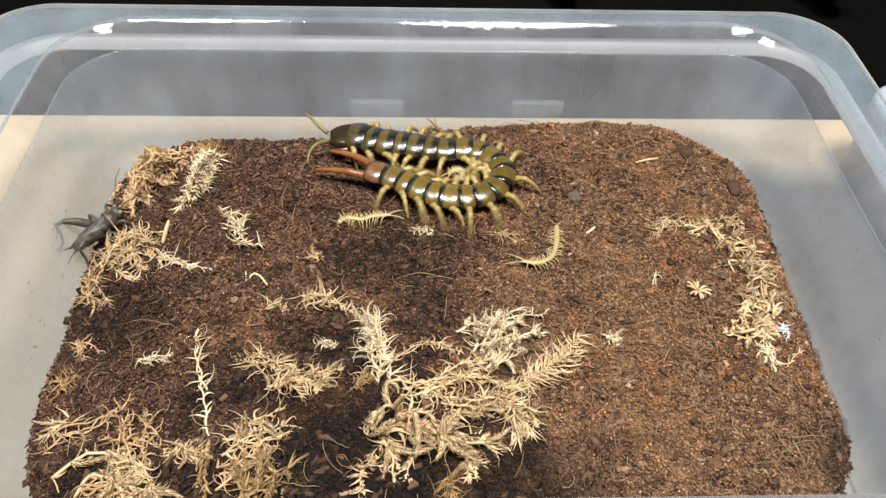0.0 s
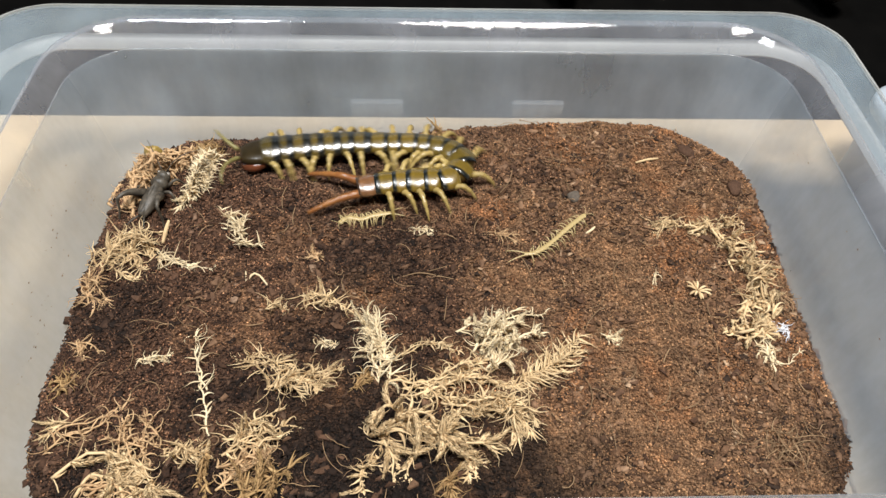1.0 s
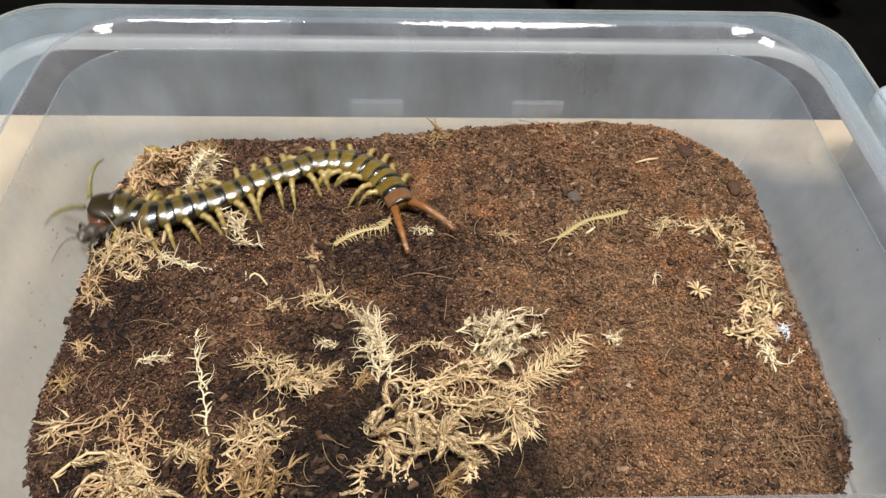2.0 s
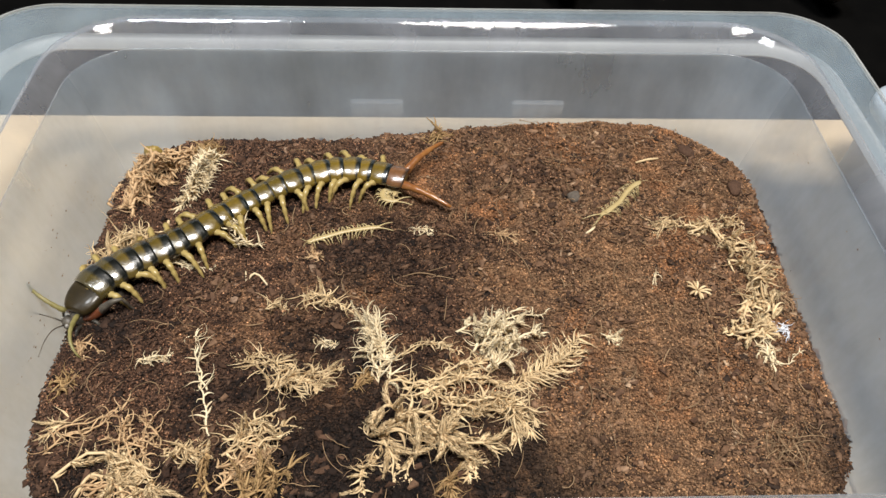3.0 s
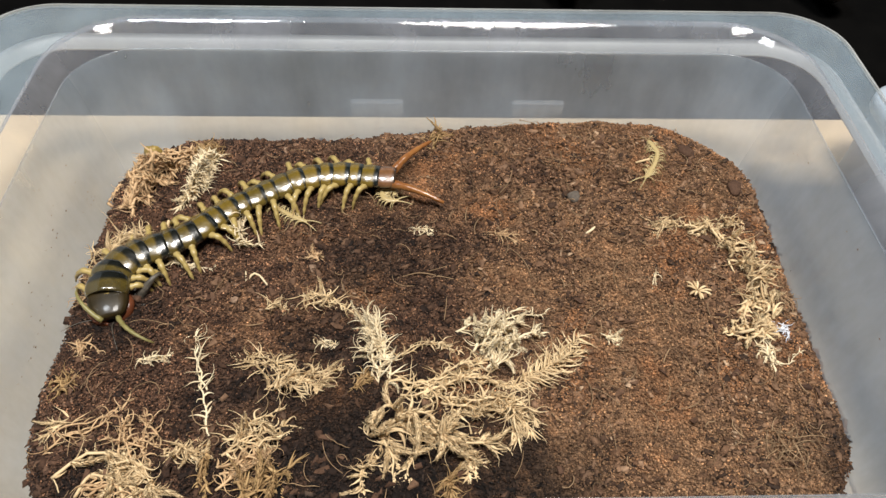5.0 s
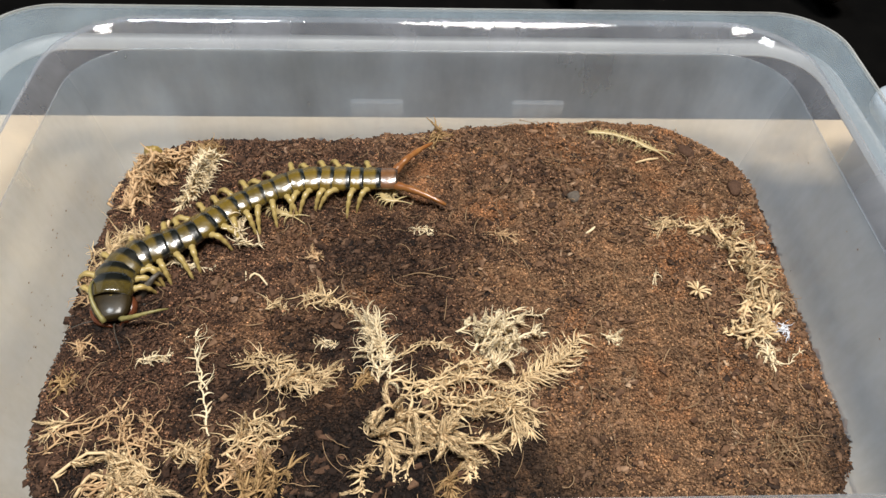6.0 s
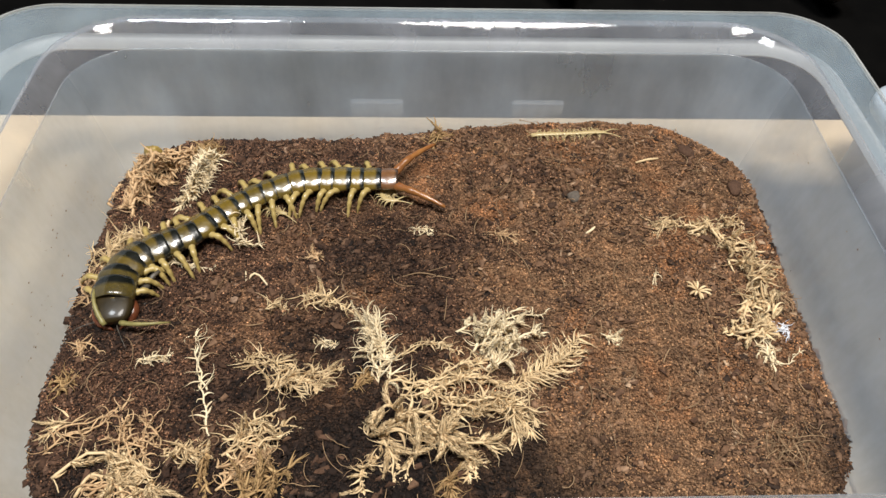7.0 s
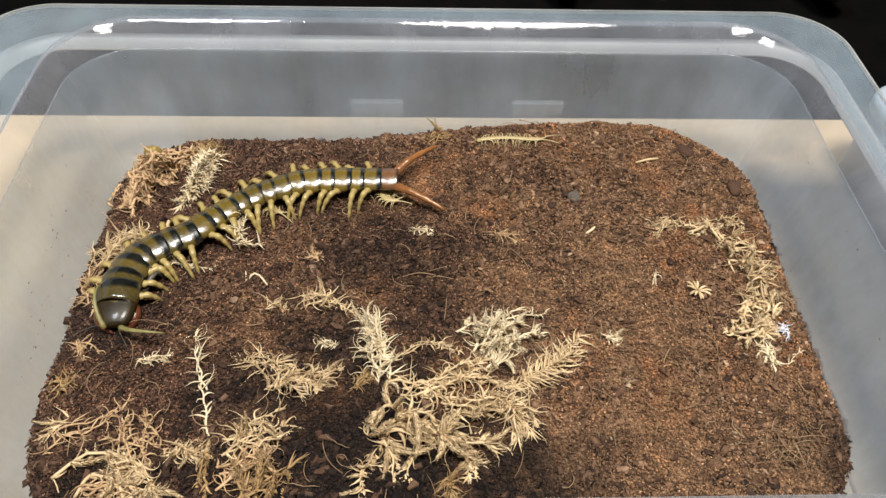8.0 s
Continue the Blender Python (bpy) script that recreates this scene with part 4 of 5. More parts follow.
def star(label, x, y):
    """A small rosette of blunt thick leaves."""
    rnd = random.Random(27)
    base = Vector((x, y, ground(x, y)))
    vs, fs = [], []
    for k in range(11):
        a = 2 * math.pi * k / 11 + rnd.gauss(0, 0.15)
        long = 0.0046 * rnd.uniform(0.7, 1.15)
        pts = [Vector((math.cos(a) * long * f, math.sin(a) * long * f, 0.0010 + 0.0016 * math.sin(2.4 * f))) for f in (0.08, 0.3, 0.55, 0.8, 0.95, 1.0)]
        ribbon(vs, fs, pts, [0.00025, 0.0004, 0.0005, 0.0005, 0.0003, 0.00008], 0.7)
    thing = tagged(from_lists("moss_clump", vs, fs, MOSS), label, "moss", group="moss clumps")
    thing.location = base


def small_finds():
    def lump(name, x, y, size, seed, material, label, category):
        bm = bmesh.new()
        ball(bm, (0, 0, 0), size, 14, 10)
        for v in bm.verts:
            v.co *= 1 + 0.4 * noise.noise(v.co * 420 + Vector((seed, 0, 0)))
        ob = part(name, bm, material)
        ob.matrix_world = pose(x, y, ground(x, y) + size[2] * 0.5, 0, 0, seed * 40)
        tagged(ob, label, category)

    lump("pebble", 0.065, 0.208, (0.0029, 0.0026, 0.0018), 1, STONE, "small grey round pebble on the soil", "pebble")
    lump("pebble", 0.133, 0.214, (0.0042, 0.0030, 0.0020), 2, CHIP, "dull brown stone at the soil edge", "pebble")
    lump("bark_lump", 0.117, 0.2335, (0.0048, 0.0030, 0.0018), 3, CHIP, "brown bark lump on the back heap", "bark")
    lump("moss_capsule", -0.110, 0.237, (0.0042, 0.0030, 0.0050), 4, BELLY, "yellowish leaf scrap against the back corner", "leaf scrap")

    def sliver(name, label, x, y, path, r, material):
        bm = bmesh.new()
        pts = smooth_path([(x + dx, y + dy, ground(x + dx, y + dy) + dz) for dx, dy, dz in path], 12)
        tube(bm, [Vector(p) for p in pts], [r * (0.5 + math.sin(math.pi * (0.1 + 0.8 * i / 11)) * 0.6) for i in range(12)], 6)
        tagged(part(name, bm, material), label, name.replace("_", " "))

    sliver("moss_curl", "white curled moss thread shaped like a hook", -0.059, 0.169,
           [(-0.003, 0.003, 0.001), (-0.0018, -0.002, 0.001), (0.0, 0.0012, 0.0015), (0.0025, 0.0006, 0.001), (0.006, -0.004, 0.001)], 0.00042, MOSS_PALE)
    sliver("straw_piece", "short upright yellowish straw piece", -0.0945, 0.190, [(-0.0008, -0.004, 0.001), (0, 0, 0.003), (0.0008, 0.004, 0.005)], 0.0008, MOSS)
    sliver("root", "long thin bent pale root", 0.006, 0.169, [(-0.012, -0.001, 0.001), (-0.004, 0.0015, 0.0016), (0.004, 0.001, 0.001), (0.009, -0.0008, 0.001)], 0.00022, ROOT)
    sliver("root", "long dark hair-like root", 0.040, 0.178, [(-0.004, 0.006, 0.001), (0.0, 0.002, 0.0015), (0.003, -0.003, 0.001), (0.004, -0.009, 0.001)], 0.00016, ROOT)
    sliver("bark_sliver", "small pale bark sliver", 0.098, 0.2265, [(-0.005, -0.0012, 0.001), (0, 0, 0.0014), (0.005, 0.0012, 0.001)], 0.0005, MOSS)
    sliver("bark_sliver", "small white bark sliver", 0.069, 0.190, [(-0.002, -0.001, 0.001), (0, 0, 0.0014), (0.002, 0.002, 0.001)], 0.0005, MOSS_PALE)


def fine_roots(label, x, y, count, reach, width, seed, material, category):
    """A loose nest of fine curled threads."""
    rnd = random.Random(seed)
    base = Vector((x, y, ground(x, y)))
    vs, fs = [], []
    for _ in range(count):
        root = base + Vector((rnd.gauss(0, 0.3 * reach), rnd.gauss(0, 0.3 * reach), rnd.uniform(0.0008, 0.002)))
        root.z = ground(root.x, root.y) + rnd.uniform(0.0008, 0.002)
        strand(vs, fs, root, (rnd.gauss(0, 1), rnd.gauss(0, 1), rnd.gauss(0.1, 0.25)), reach * rnd.uniform(0.6, 1.5), width, rnd.gauss(0, 2.2), rnd, 10)
    name = category.replace(" ", "_")
    tagged(from_lists(name, [tuple(Vector(v) - base) for v in vs], fs, material), label, category).location = base


def place_roots():
    fine_roots("grey-brown nest of fine roots on the soil", 0.1165, 0.1005, 46, 0.009, 0.00024, 71, ROOT, "root nest")
    fine_roots("crumpled bluish-white shred of film by the moss", 0.1325, 0.1455, 26, 0.004, 0.00034, 72, SHRED, "film shred")
    fine_roots("fine brown roots by the bleached moss", 0.040, 0.143, 16, 0.010, 0.00020, 73, ROOT, "root nest")
    fine_roots("fine roots by the side wall", 0.1345, 0.160, 22, 0.008, 0.00022, 74, ROOT, "root nest")


# ---- crawling animals ----
class Crawl:
    """The lines along which a body lies at given times (in cm, from head to tail), glided from one to the next."""

    def __init__(self, clear):
        self.t, self.lines, self.clear = [], [], clear

    def at(self, t, *points):
        points = [(x, y, max(z, 100 * (ground(x / 100, y / 100) + self.clear))) for x, y, z in points]
        self.t.append(t)
        self.lines.append(smooth_path(np.array(points) / 100, 101))

    def line(self, t):
        T = np.array(self.t)
        P = np.array(self.lines)
        if t <= T[0]:
            return P[0]
        if t >= T[-1]:
            return P[-1]
        h = np.diff(T)
        slope = np.diff(P, axis=0) / h[:, None, None]
        k = int(np.searchsorted(T, t, side="right")) - 1

        def tangent(i):
            if i == 0 or i == len(T) - 1:
                return np.zeros_like(P[0])
            a, b = slope[i - 1], slope[i]
            w1, w2 = 2 * h[i] + h[i - 1], h[i] + 2 * h[i - 1]
            with np.errstate(divide="ignore", invalid="ignore"):
                m = (w1 + w2) / (w1 / a + w2 / b)
            return np.where(a * b > 0, m, 0.0)

        u = (t - T[k]) / h[k]
        m0, m1 = tangent(k) * h[k], tangent(k + 1) * h[k]
        return (P[k] * (2 * u ** 3 - 3 * u ** 2 + 1) + m0 * (u ** 3 - 2 * u ** 2 + u)
                + P[k + 1] * (3 * u ** 2 - 2 * u ** 3) + m1 * (u ** 3 - u ** 2))

    def poses(self, t, stops):
        """A pose for each stop (0 head, 1 tail): x forwards along the body, z up."""
        p = self.line(t)
        out = []
        for f in stops:
            i = f * 100
            at = [Vector(np.array([np.interp(j, np.arange(101), p[:, c]) for c in range(3)])) for j in (max(i - 2.5, 0), i, min(i + 2.5, 100))]
            fwd = (at[0] - at[2]).normalized()
            left = Vector((0, 0, 1)).cross(fwd).normalized()
            up = fwd.cross(left)
            m = Matrix((fwd, left, up)).transposed().to_4x4()
            m.translation = at[1]
            out.append(m)
        return out


def plate(bm, length, width, height, over=0.12, cols=20, rows=8):
    """An arched back plate with a slightly raised middle, a rim and thickness; it overlaps the next one."""
    grid = []
    for r in range(rows + 1):
        f = r / rows
        x = length * (0.5 - f * (1 + over))
        swell = 0.90 + 0.13 * math.sin(math.pi * min(f * 1.05, 1.0)) + (0.03 if r == rows else 0)
        lift = 0.97 + 0.03 * math.sin(math.pi * f) + 0.05 * f
        row = []
        for c in range(cols + 1):
            a = radians(-90 + 180 * c / cols)
            u = math.sin(a)
            dome = 0.34 + 0.66 * (1 - u * u)
            skirt = min(1.0, math.cos(a) * 2.6) ** 0.7 if math.cos(a) > 0 else 0.0
            groove = 1 - 0.02 * math.exp(-((abs(u) - 0.38) / 0.06) ** 2)
            row.append((x, 0.5 * width * swell * u, height * lift * dome * skirt * groove))
        grid.append(row)
    top = [[bm.verts.new(p) for p in row] for row in grid]
    low = [[bm.verts.new((x, y * 0.9, z * 0.9 - 0.03 * height)) for x, y, z in row] for row in grid]
    for g, flip in ((top, False), (low, True)):
        for a, b in zip(g, g[1:]):
            for i in range(cols):
                q = (a[i], a[i + 1], b[i + 1], b[i])
                bm.faces.new(q[::-1] if flip else q)
    rim = [(top[0][i], low[0][i]) for i in range(cols + 1)] + [(top[r][cols], low[r][cols]) for r in range(1, rows + 1)]
    rim += [(top[rows][i], low[rows][i]) for i in range(cols - 1, -1, -1)] + [(top[r][0], low[r][0]) for r in range(rows - 1, 0, -1)]
    for (a, b), (c, d) in zip(rim, rim[1:] + rim[:1]):
        bm.faces.new((a, b, d, c))


def belly(bm, length, width, height):
    rings = []
    for k in range(7):
        f = k / 6
        x = length * (0.55 - 1.1 * f)
        w = 0.44 * width * (0.88 + 0.12 * math.sin(math.pi * f))
        rings.append([(x, w * math.cos(a), 0.75 * height * math.sin(a) * (0.8 if math.sin(a) < 0 else 0.85)) for a in (2 * math.pi * j / 14 for j in range(14))])
    loft(bm, rings)


def leg_mesh(bm, side, reach, drop, thick, sweep=0.0):
    """A jointed leg: out and a little up from the flank, then down to the ground; thinner at each joint."""
    spine = [(0, 0, 0), (0.05 * sweep, 0.22, 0.10), (0.10 * sweep, 0.46, 0.10), (0.22 * sweep, 0.68, -0.12), (0.42 * sweep, 0.86, -0.5), (0.62 * sweep, 0.98, -0.92), (0.70 * sweep, 1.0, -1.0)]
    pts = smooth_path([(x * reach, side * y * reach, z * drop if z < 0 else z * reach) for x, y, z in spine], 19)
    radii = []
    for i in range(19):
        f = i / 18
        joint = 1 - 0.28 * max(math.cos(2 * math.pi * f * 4.5), 0) ** 6
        radii.append(thick * (1.0 - 0.80 * f ** 1.7) * joint)
    tube(bm, [Vector(p) for p in pts], radii, 7)


def feeler_mesh(bm, side, length, thick, bend):
    pts = []
    for k in range(16):
        f = k / 15
        pts.append((length * (f - 0.28 * f ** 3), side * length * (0.12 * f + bend * f ** 2 - 0.16 * f ** 4), length * (0.20 * math.sin(math.pi * f * 0.85) - 0.06 * f)))
    tube(bm, [Vector(p) for p in pts], [thick * (1 - 0.75 * k / 15) * (1.0 if k % 2 else 0.82) for k in range(16)], 7)


def centipede(crawl, name, label, category, length, width, mats, count=21, feet=0.0125, clear=0.006, gait=None, times=(), tail_angles=None, feeler_angles=None, group="", tail_len=0.0236):
    """Builds a centipede and returns what has to be keyed: (part, rows)."""
    back, tail_back, head_mat, belly_mat, leg_mat, tail_mat, fang_mat, feeler_mat = mats
    thing = tagged(new(name), label, category, group)
    keyed = []
    # stops along the body: head, then the segments, alternately shorter and longer
    sizes = [1.05] + [0.80 if k in (1, 3, 5, 8, 10, 12, 14, 16, 18) else 1.0 for k in range(count)]
    total = sum(sizes)
    edges = np.concatenate([[0], np.cumsum(sizes)]) / total
    stops = [float(a + b) / 2 for a, b in zip(edges, edges[1:])]
    frames = {t: crawl.poses(t, stops) for t in times}
    mids = {}
    for t in times:
        c = crawl.line(t)[50]
        mids[t] = Matrix.Translation((c[0], c[1], ground(c[0], c[1])))
    keyed.append((thing, [(t, mids[t]) for t in times]))
    for i, (size, stop) in enumerate(zip(sizes, stops)):
        seg_len = length * size / total
        taper = 1.0 - (0.16 if width > 0.006 else 0.25) * max(0, (stop - 0.78) / 0.22) ** 1.6
        taper *= 1.0 + (0.23 if width > 0.006 else 0.05) * max(0.0, 1 - stop / 0.36)
        taper *= 1.0 - 0.14 * math.exp(-((stop - 0.52) / 0.17) ** 2)
        w, h = width * taper, width * 0.335 * taper
        if i == 0:
            bm = bmesh.new()
            rings = []
            for k in range(11):
                f = k / 10
                x = seg_len * (0.66 - 1.46 * f)
                g = math.sin(math.pi * (0.07 + 0.60 * f)) ** 0.38
                ring = []
                for j in range(18):
                    u, v = math.cos(2 * math.pi * j / 18), math.sin(2 * math.pi * j / 18)
                    ring.append((x, 0.44 * w * g * u, h * g * math.copysign(abs(v) ** 0.7, v) * (0.55 if v > 0 else 0.42)))
                rings.append(ring)
            loft(bm, rings)
            seg = part("head", bm, head_mat, thing, "dark olive rounded head shield" if width > 0.006 else "")
            for side in (-1, 1):
                bm = bmesh.new()
                pts = smooth_path([(-0.55 * seg_len, side * 0.34 * w, -0.34 * h), (-0.05 * seg_len, side * 0.38 * w, -0.42 * h), (0.40 * seg_len, side * 0.29 * w, -0.58 * h), (0.80 * seg_len, side * 0.06 * w, -0.70 * h)], 12)
                tube(bm, [Vector(p) for p in pts], [0.105 * w * (0.8 + 0.5 * math.sin(math.pi * k / 11)) * (1 - (k / 11) ** 3) + 0.01 * w for k in range(12)], 9)
                part("poison_claw", bm, fang_mat, seg, "red-brown curved claw")
                bm = bmesh.new()
                feeler_mesh(bm, side, length * 0.14, width * (0.085 if width > 0.006 else 0.075), 0.45)
                feeler = part("antenna", bm, feeler_mat, seg)
                root = Vector((0.78 * seg_len, side * 0.16 * w, 0.15 * h))
                rows = []
                for t in times:
                    yaw, pitch = feeler_angles(t, side) if feeler_angles else (side * 25 + 8 * math.sin(5 * t + side), 0)
                    rows.append((t, pose(*root, 0, pitch, yaw)))
                keyed.append((feeler, rows))
        else:
            last = i == count
            bm = bmesh.new()
            belly(bm, seg_len, w * 0.92, h * 0.85)
            seg = part("segment", bm, belly_mat, thing)
            bm = bmesh.new()
            plate(bm, seg_len * 1.02, w, h)
            part("tergite", bm, tail_back if i >= count else (OLIVE_DARK if i < 8 and back is OLIVE else back), seg)
            for side in (-1, 1):
                bm = bmesh.new()
                root = Vector((0.05 * seg_len, side * 0.40 * w, -0.12 * h))
                if last:
                    pts = smooth_path([(0, 0, 0), (-0.35 * tail_len, side * 0.015 * tail_len, 0.04 * tail_len), (-0.7 * tail_len, side * 0.01 * tail_len, 0.0), (-tail_len, 0, -0.08 * tail_len)], 17)
                    radii = [0.150 * width * (1 - 0.62 * (k / 16) ** 1.1) * (1 - 0.18 * max(math.cos(2 * math.pi * k / 16 * 4), 0) ** 6) for k in range(17)]
                    tube(bm, [Vector(p) for p in pts], radii, 9)
                    limb = part("tail_leg", bm, tail_mat, seg, "reddish-brown long hind leg" if width > 0.006 else "")
                    root = Vector((-0.30 * seg_len, side * 0.26 * w, 0.0))
                    rows = [(t, pose(*root, 0, float(np.interp(t, [1.7, 2.8], [0, 9])) if side < 0 and tail_angles else 0, side * -(tail_angles(t, side) if tail_angles else 18))) for t in times]
                else:
                    reach = feet * (0.82 + 0.18 * math.sin(math.pi * stop)) * (1.12 if i > count - 4 else 1.0) * (1 + 0.13 * math.sin(i * 4.3 + side))
                    leg_mesh(bm, side, reach, clear + 0.0008, width * (0.106 if width > 0.006 else 0.098))
                    limb = part("leg", bm, leg_mat, seg)
                    rows = []
                    for t in times:
                        rest = 30 - 75 * stop
                        swing = gait(t) if gait else 0.0
                        phase = 2 * math.pi * (i / 7.0 + 3.2 * t + (0.0 if side > 0 else 0.35))
                        still = 17 * math.sin(i * 2.3 + side * 1.1) + 11 * math.sin(i * 5.1 - side)
                        yaw = side * (rest + swing * 26 * math.sin(phase) + still)
                        roll = side * max(0.0, swing * 14 * math.cos(phase))
                        rows.append((t, pose(*root, roll, 0, yaw)))
                keyed.append((limb, rows))
        keyed.append((seg, [(t, mids[t].inverted() @ frames[t][i]) for t in times]))
    return keyed


KEYED = []


def big_centipede():
    big = Crawl(0.0050)
    big.at(0.0, (-3.40, 23.99, 0.68), (-2.57, 24.07, 0.70), (-1.72, 23.75, 0.73), (-0.28, 23.40, 0.80), (1.14, 23.05, 0.87), (2.43, 22.97, 0.95), (3.32, 22.31, 0.96), (3.61, 21.47, 0.90), (3.15, 20.74, 0.82), (2.19, 20.38, 0.77), (1.19, 20.47, 0.74), (0.18, 20.92, 0.73), (-0.73, 21.48, 0.72), (-1.77, 21.93, 0.70))
    big.at(0.3, (-4.33, 23.62, 0.65), (-3.14, 23.70, 0.68), (-1.71, 23.47, 0.73), (-0.28, 23.27, 0.80), (1.14, 23.18, 0.88), (2.31, 23.04, 0.95), (3.21, 22.41, 0.96), (3.48, 21.53, 0.90), (2.93, 20.80, 0.82), (1.97, 20.56, 0.77), (0.86, 20.87, 0.75), (-0.27, 21.31, 0.73), (-1.87, 21.64, 0.69))
    big.at(0.6, (-5.38, 22.86, 0.63), (-4.29, 23.20, 0.65), (-3.13, 23.52, 0.68), (-1.71, 23.54, 0.73), (-0.28, 23.33, 0.80), (1.14, 23.18, 0.88), (2.30, 22.68, 0.92), (2.90, 21.86, 0.90), (2.50, 21.12, 0.83), (1.54, 20.97, 0.78), (0.41, 21.10, 0.74), (-0.73, 21.45, 0.72), (-1.98, 21.61, 0.68))
    big.at(0.8, (-6.50, 23.08, 0.62), (-5.00, 23.28, 0.64), (-3.60, 23.39, 0.67), (-2.18, 23.49, 0.71), (-0.76, 23.50, 0.78), (0.67, 23.35, 0.85), (1.88, 22.87, 0.91), (2.45, 22.01, 0.89), (1.96, 21.32, 0.82), (0.87, 21.27, 0.77), (-0.27, 21.34, 0.73), (-1.18, 21.40, 0.70), (-2.18, 21.36, 0.67))
    big.at(1.0, (-7.03, 23.01, 0.61), (-5.47, 23.28, 0.63), (-4.08, 23.47, 0.65), (-2.66, 23.58, 0.70), (-1.23, 23.56, 0.75), (0.20, 23.45, 0.83), (1.37, 23.07, 0.89), (2.00, 22.28, 0.88), (1.56, 21.49, 0.81), (0.64, 21.34, 0.76), (-0.27, 21.31, 0.73), (-1.18, 21.21, 0.70), (-2.16, 21.01, 0.67))
    big.at(1.2, (-8.37, 23.02, 1.61), (-7.21, 23.10, 1.21), (-6.10, 22.92, 0.82), (-4.53, 23.20, 0.64), (-3.13, 23.45, 0.68), (-1.71, 23.58, 0.73), (-0.28, 23.61, 0.81), (0.90, 23.20, 0.86), (1.42, 22.34, 0.85), (0.87, 21.64, 0.79), (-0.04, 21.21, 0.73), (-0.94, 20.92, 0.69), (-1.87, 20.42, 0.66))
    big.at(1.3, (-9.24, 22.76, 2.00), (-8.20, 22.71, 1.61), (-7.19, 22.71, 1.01), (-5.90, 22.97, 0.62), (-4.52, 23.13, 0.64), (-3.12, 23.38, 0.68), (-1.71, 23.47, 0.73), (-0.28, 23.27, 0.80), (0.70, 22.54, 0.82), (0.60, 21.59, 0.78), (-0.04, 20.99, 0.72), (-0.71, 20.55, 0.69), (-1.41, 20.05, 0.66))
    big.at(1.4, (-10.54, 21.96, 1.00), (-9.36, 22.20, 1.00), (-8.20, 22.80, 0.61), (-6.82, 22.87, 0.61), (-5.44, 22.97, 0.63), (-4.04, 23.05, 0.65), (-2.64, 23.23, 0.69), (-1.23, 23.31, 0.75), (0.08, 22.98, 0.81), (0.74, 22.12, 0.81), (0.53, 21.19, 0.75), (0.07, 20.44, 0.71), (-0.41, 19.64, 0.67))
    big.at(1.5, (-10.93, 22.49, 1.00), (-9.57, 22.10, 1.00), (-8.16, 22.56, 0.61), (-6.80, 22.73, 0.61), (-5.43, 22.86, 0.63), (-4.04, 23.05, 0.65), (-2.64, 23.23, 0.69), (-1.23, 23.31, 0.75), (-0.04, 23.15, 0.81), (0.58, 22.29, 0.81), (0.41, 21.19, 0.75), (0.00, 20.29, 0.70), (-0.35, 19.35, 0.66))
    big.at(1.6, (-12.04, 21.50, 1.00), (-10.87, 20.99, 1.00), (-9.95, 21.31, 0.60), (-8.67, 21.63, 0.60), (-7.18, 22.19, 0.61), (-5.85, 22.53, 0.62), (-4.47, 22.61, 0.64), (-3.08, 22.69, 0.67), (-1.68, 22.65, 0.72), (-0.62, 22.34, 0.75), (-0.04, 21.52, 0.75), (0.00, 20.44, 0.70), (-0.09, 19.35, 0.67))
    big.at(1.7, (-12.10, 21.25, 1.20), (-11.35, 20.92, 1.00), (-10.50, 20.83, 0.60), (-9.42, 20.90, 0.60), (-8.16, 21.31, 0.60), (-6.89, 21.80, 0.61), (-5.59, 22.29, 0.62), (-4.23, 22.54, 0.64), (-2.85, 22.75, 0.68), (-1.67, 22.55, 0.71), (-0.85, 21.86, 0.73), (-0.49, 20.76, 0.70), (-0.52, 19.50, 0.66))
    big.at(2.8, (-11.65, 15.27, 0.45), (-11.23, 16.16, 0.60), (-10.58, 16.91, 0.60), (-9.80, 17.54, 0.60), (-8.96, 18.09, 0.60), (-8.19, 18.72, 0.60), (-7.50, 19.45, 0.60), (-6.74, 20.10, 0.60), (-5.94, 20.71, 0.60), (-5.09, 21.23, 0.62), (-4.21, 21.71, 0.64), (-3.26, 22.02, 0.66), (-2.27, 22.04, 0.68), (-1.31, 21.78, 0.71), (-0.36, 21.47, 0.72))
    big.at(3.0, (-11.65, 15.26, 0.45), (-11.23, 16.15, 0.60), (-10.58, 16.90, 0.60), (-9.80, 17.53, 0.60), (-8.96, 18.08, 0.60), (-8.19, 18.71, 0.60), (-7.50, 19.44, 0.60), (-6.74, 20.09, 0.60), (-5.94, 20.70, 0.60), (-5.09, 21.22, 0.62), (-4.21, 21.70, 0.64), (-3.26, 22.01, 0.66), (-2.27, 22.03, 0.68), (-1.31, 21.77, 0.71), (-0.36, 21.46, 0.72))
    big.at(3.5, (-10.94, 15.47, 0.45), (-11.06, 16.42, 0.60), (-10.65, 17.25, 0.60), (-9.82, 17.77, 0.60), (-8.91, 18.14, 0.60), (-8.15, 18.75, 0.60), (-7.48, 19.46, 0.60), (-6.73, 20.10, 0.60), (-5.95, 20.71, 0.60), (-5.14, 21.27, 0.62), (-4.27, 21.71, 0.64), (-3.33, 21.97, 0.66), (-2.35, 21.95, 0.68), (-1.39, 21.74, 0.70), (-0.43, 21.54, 0.72))
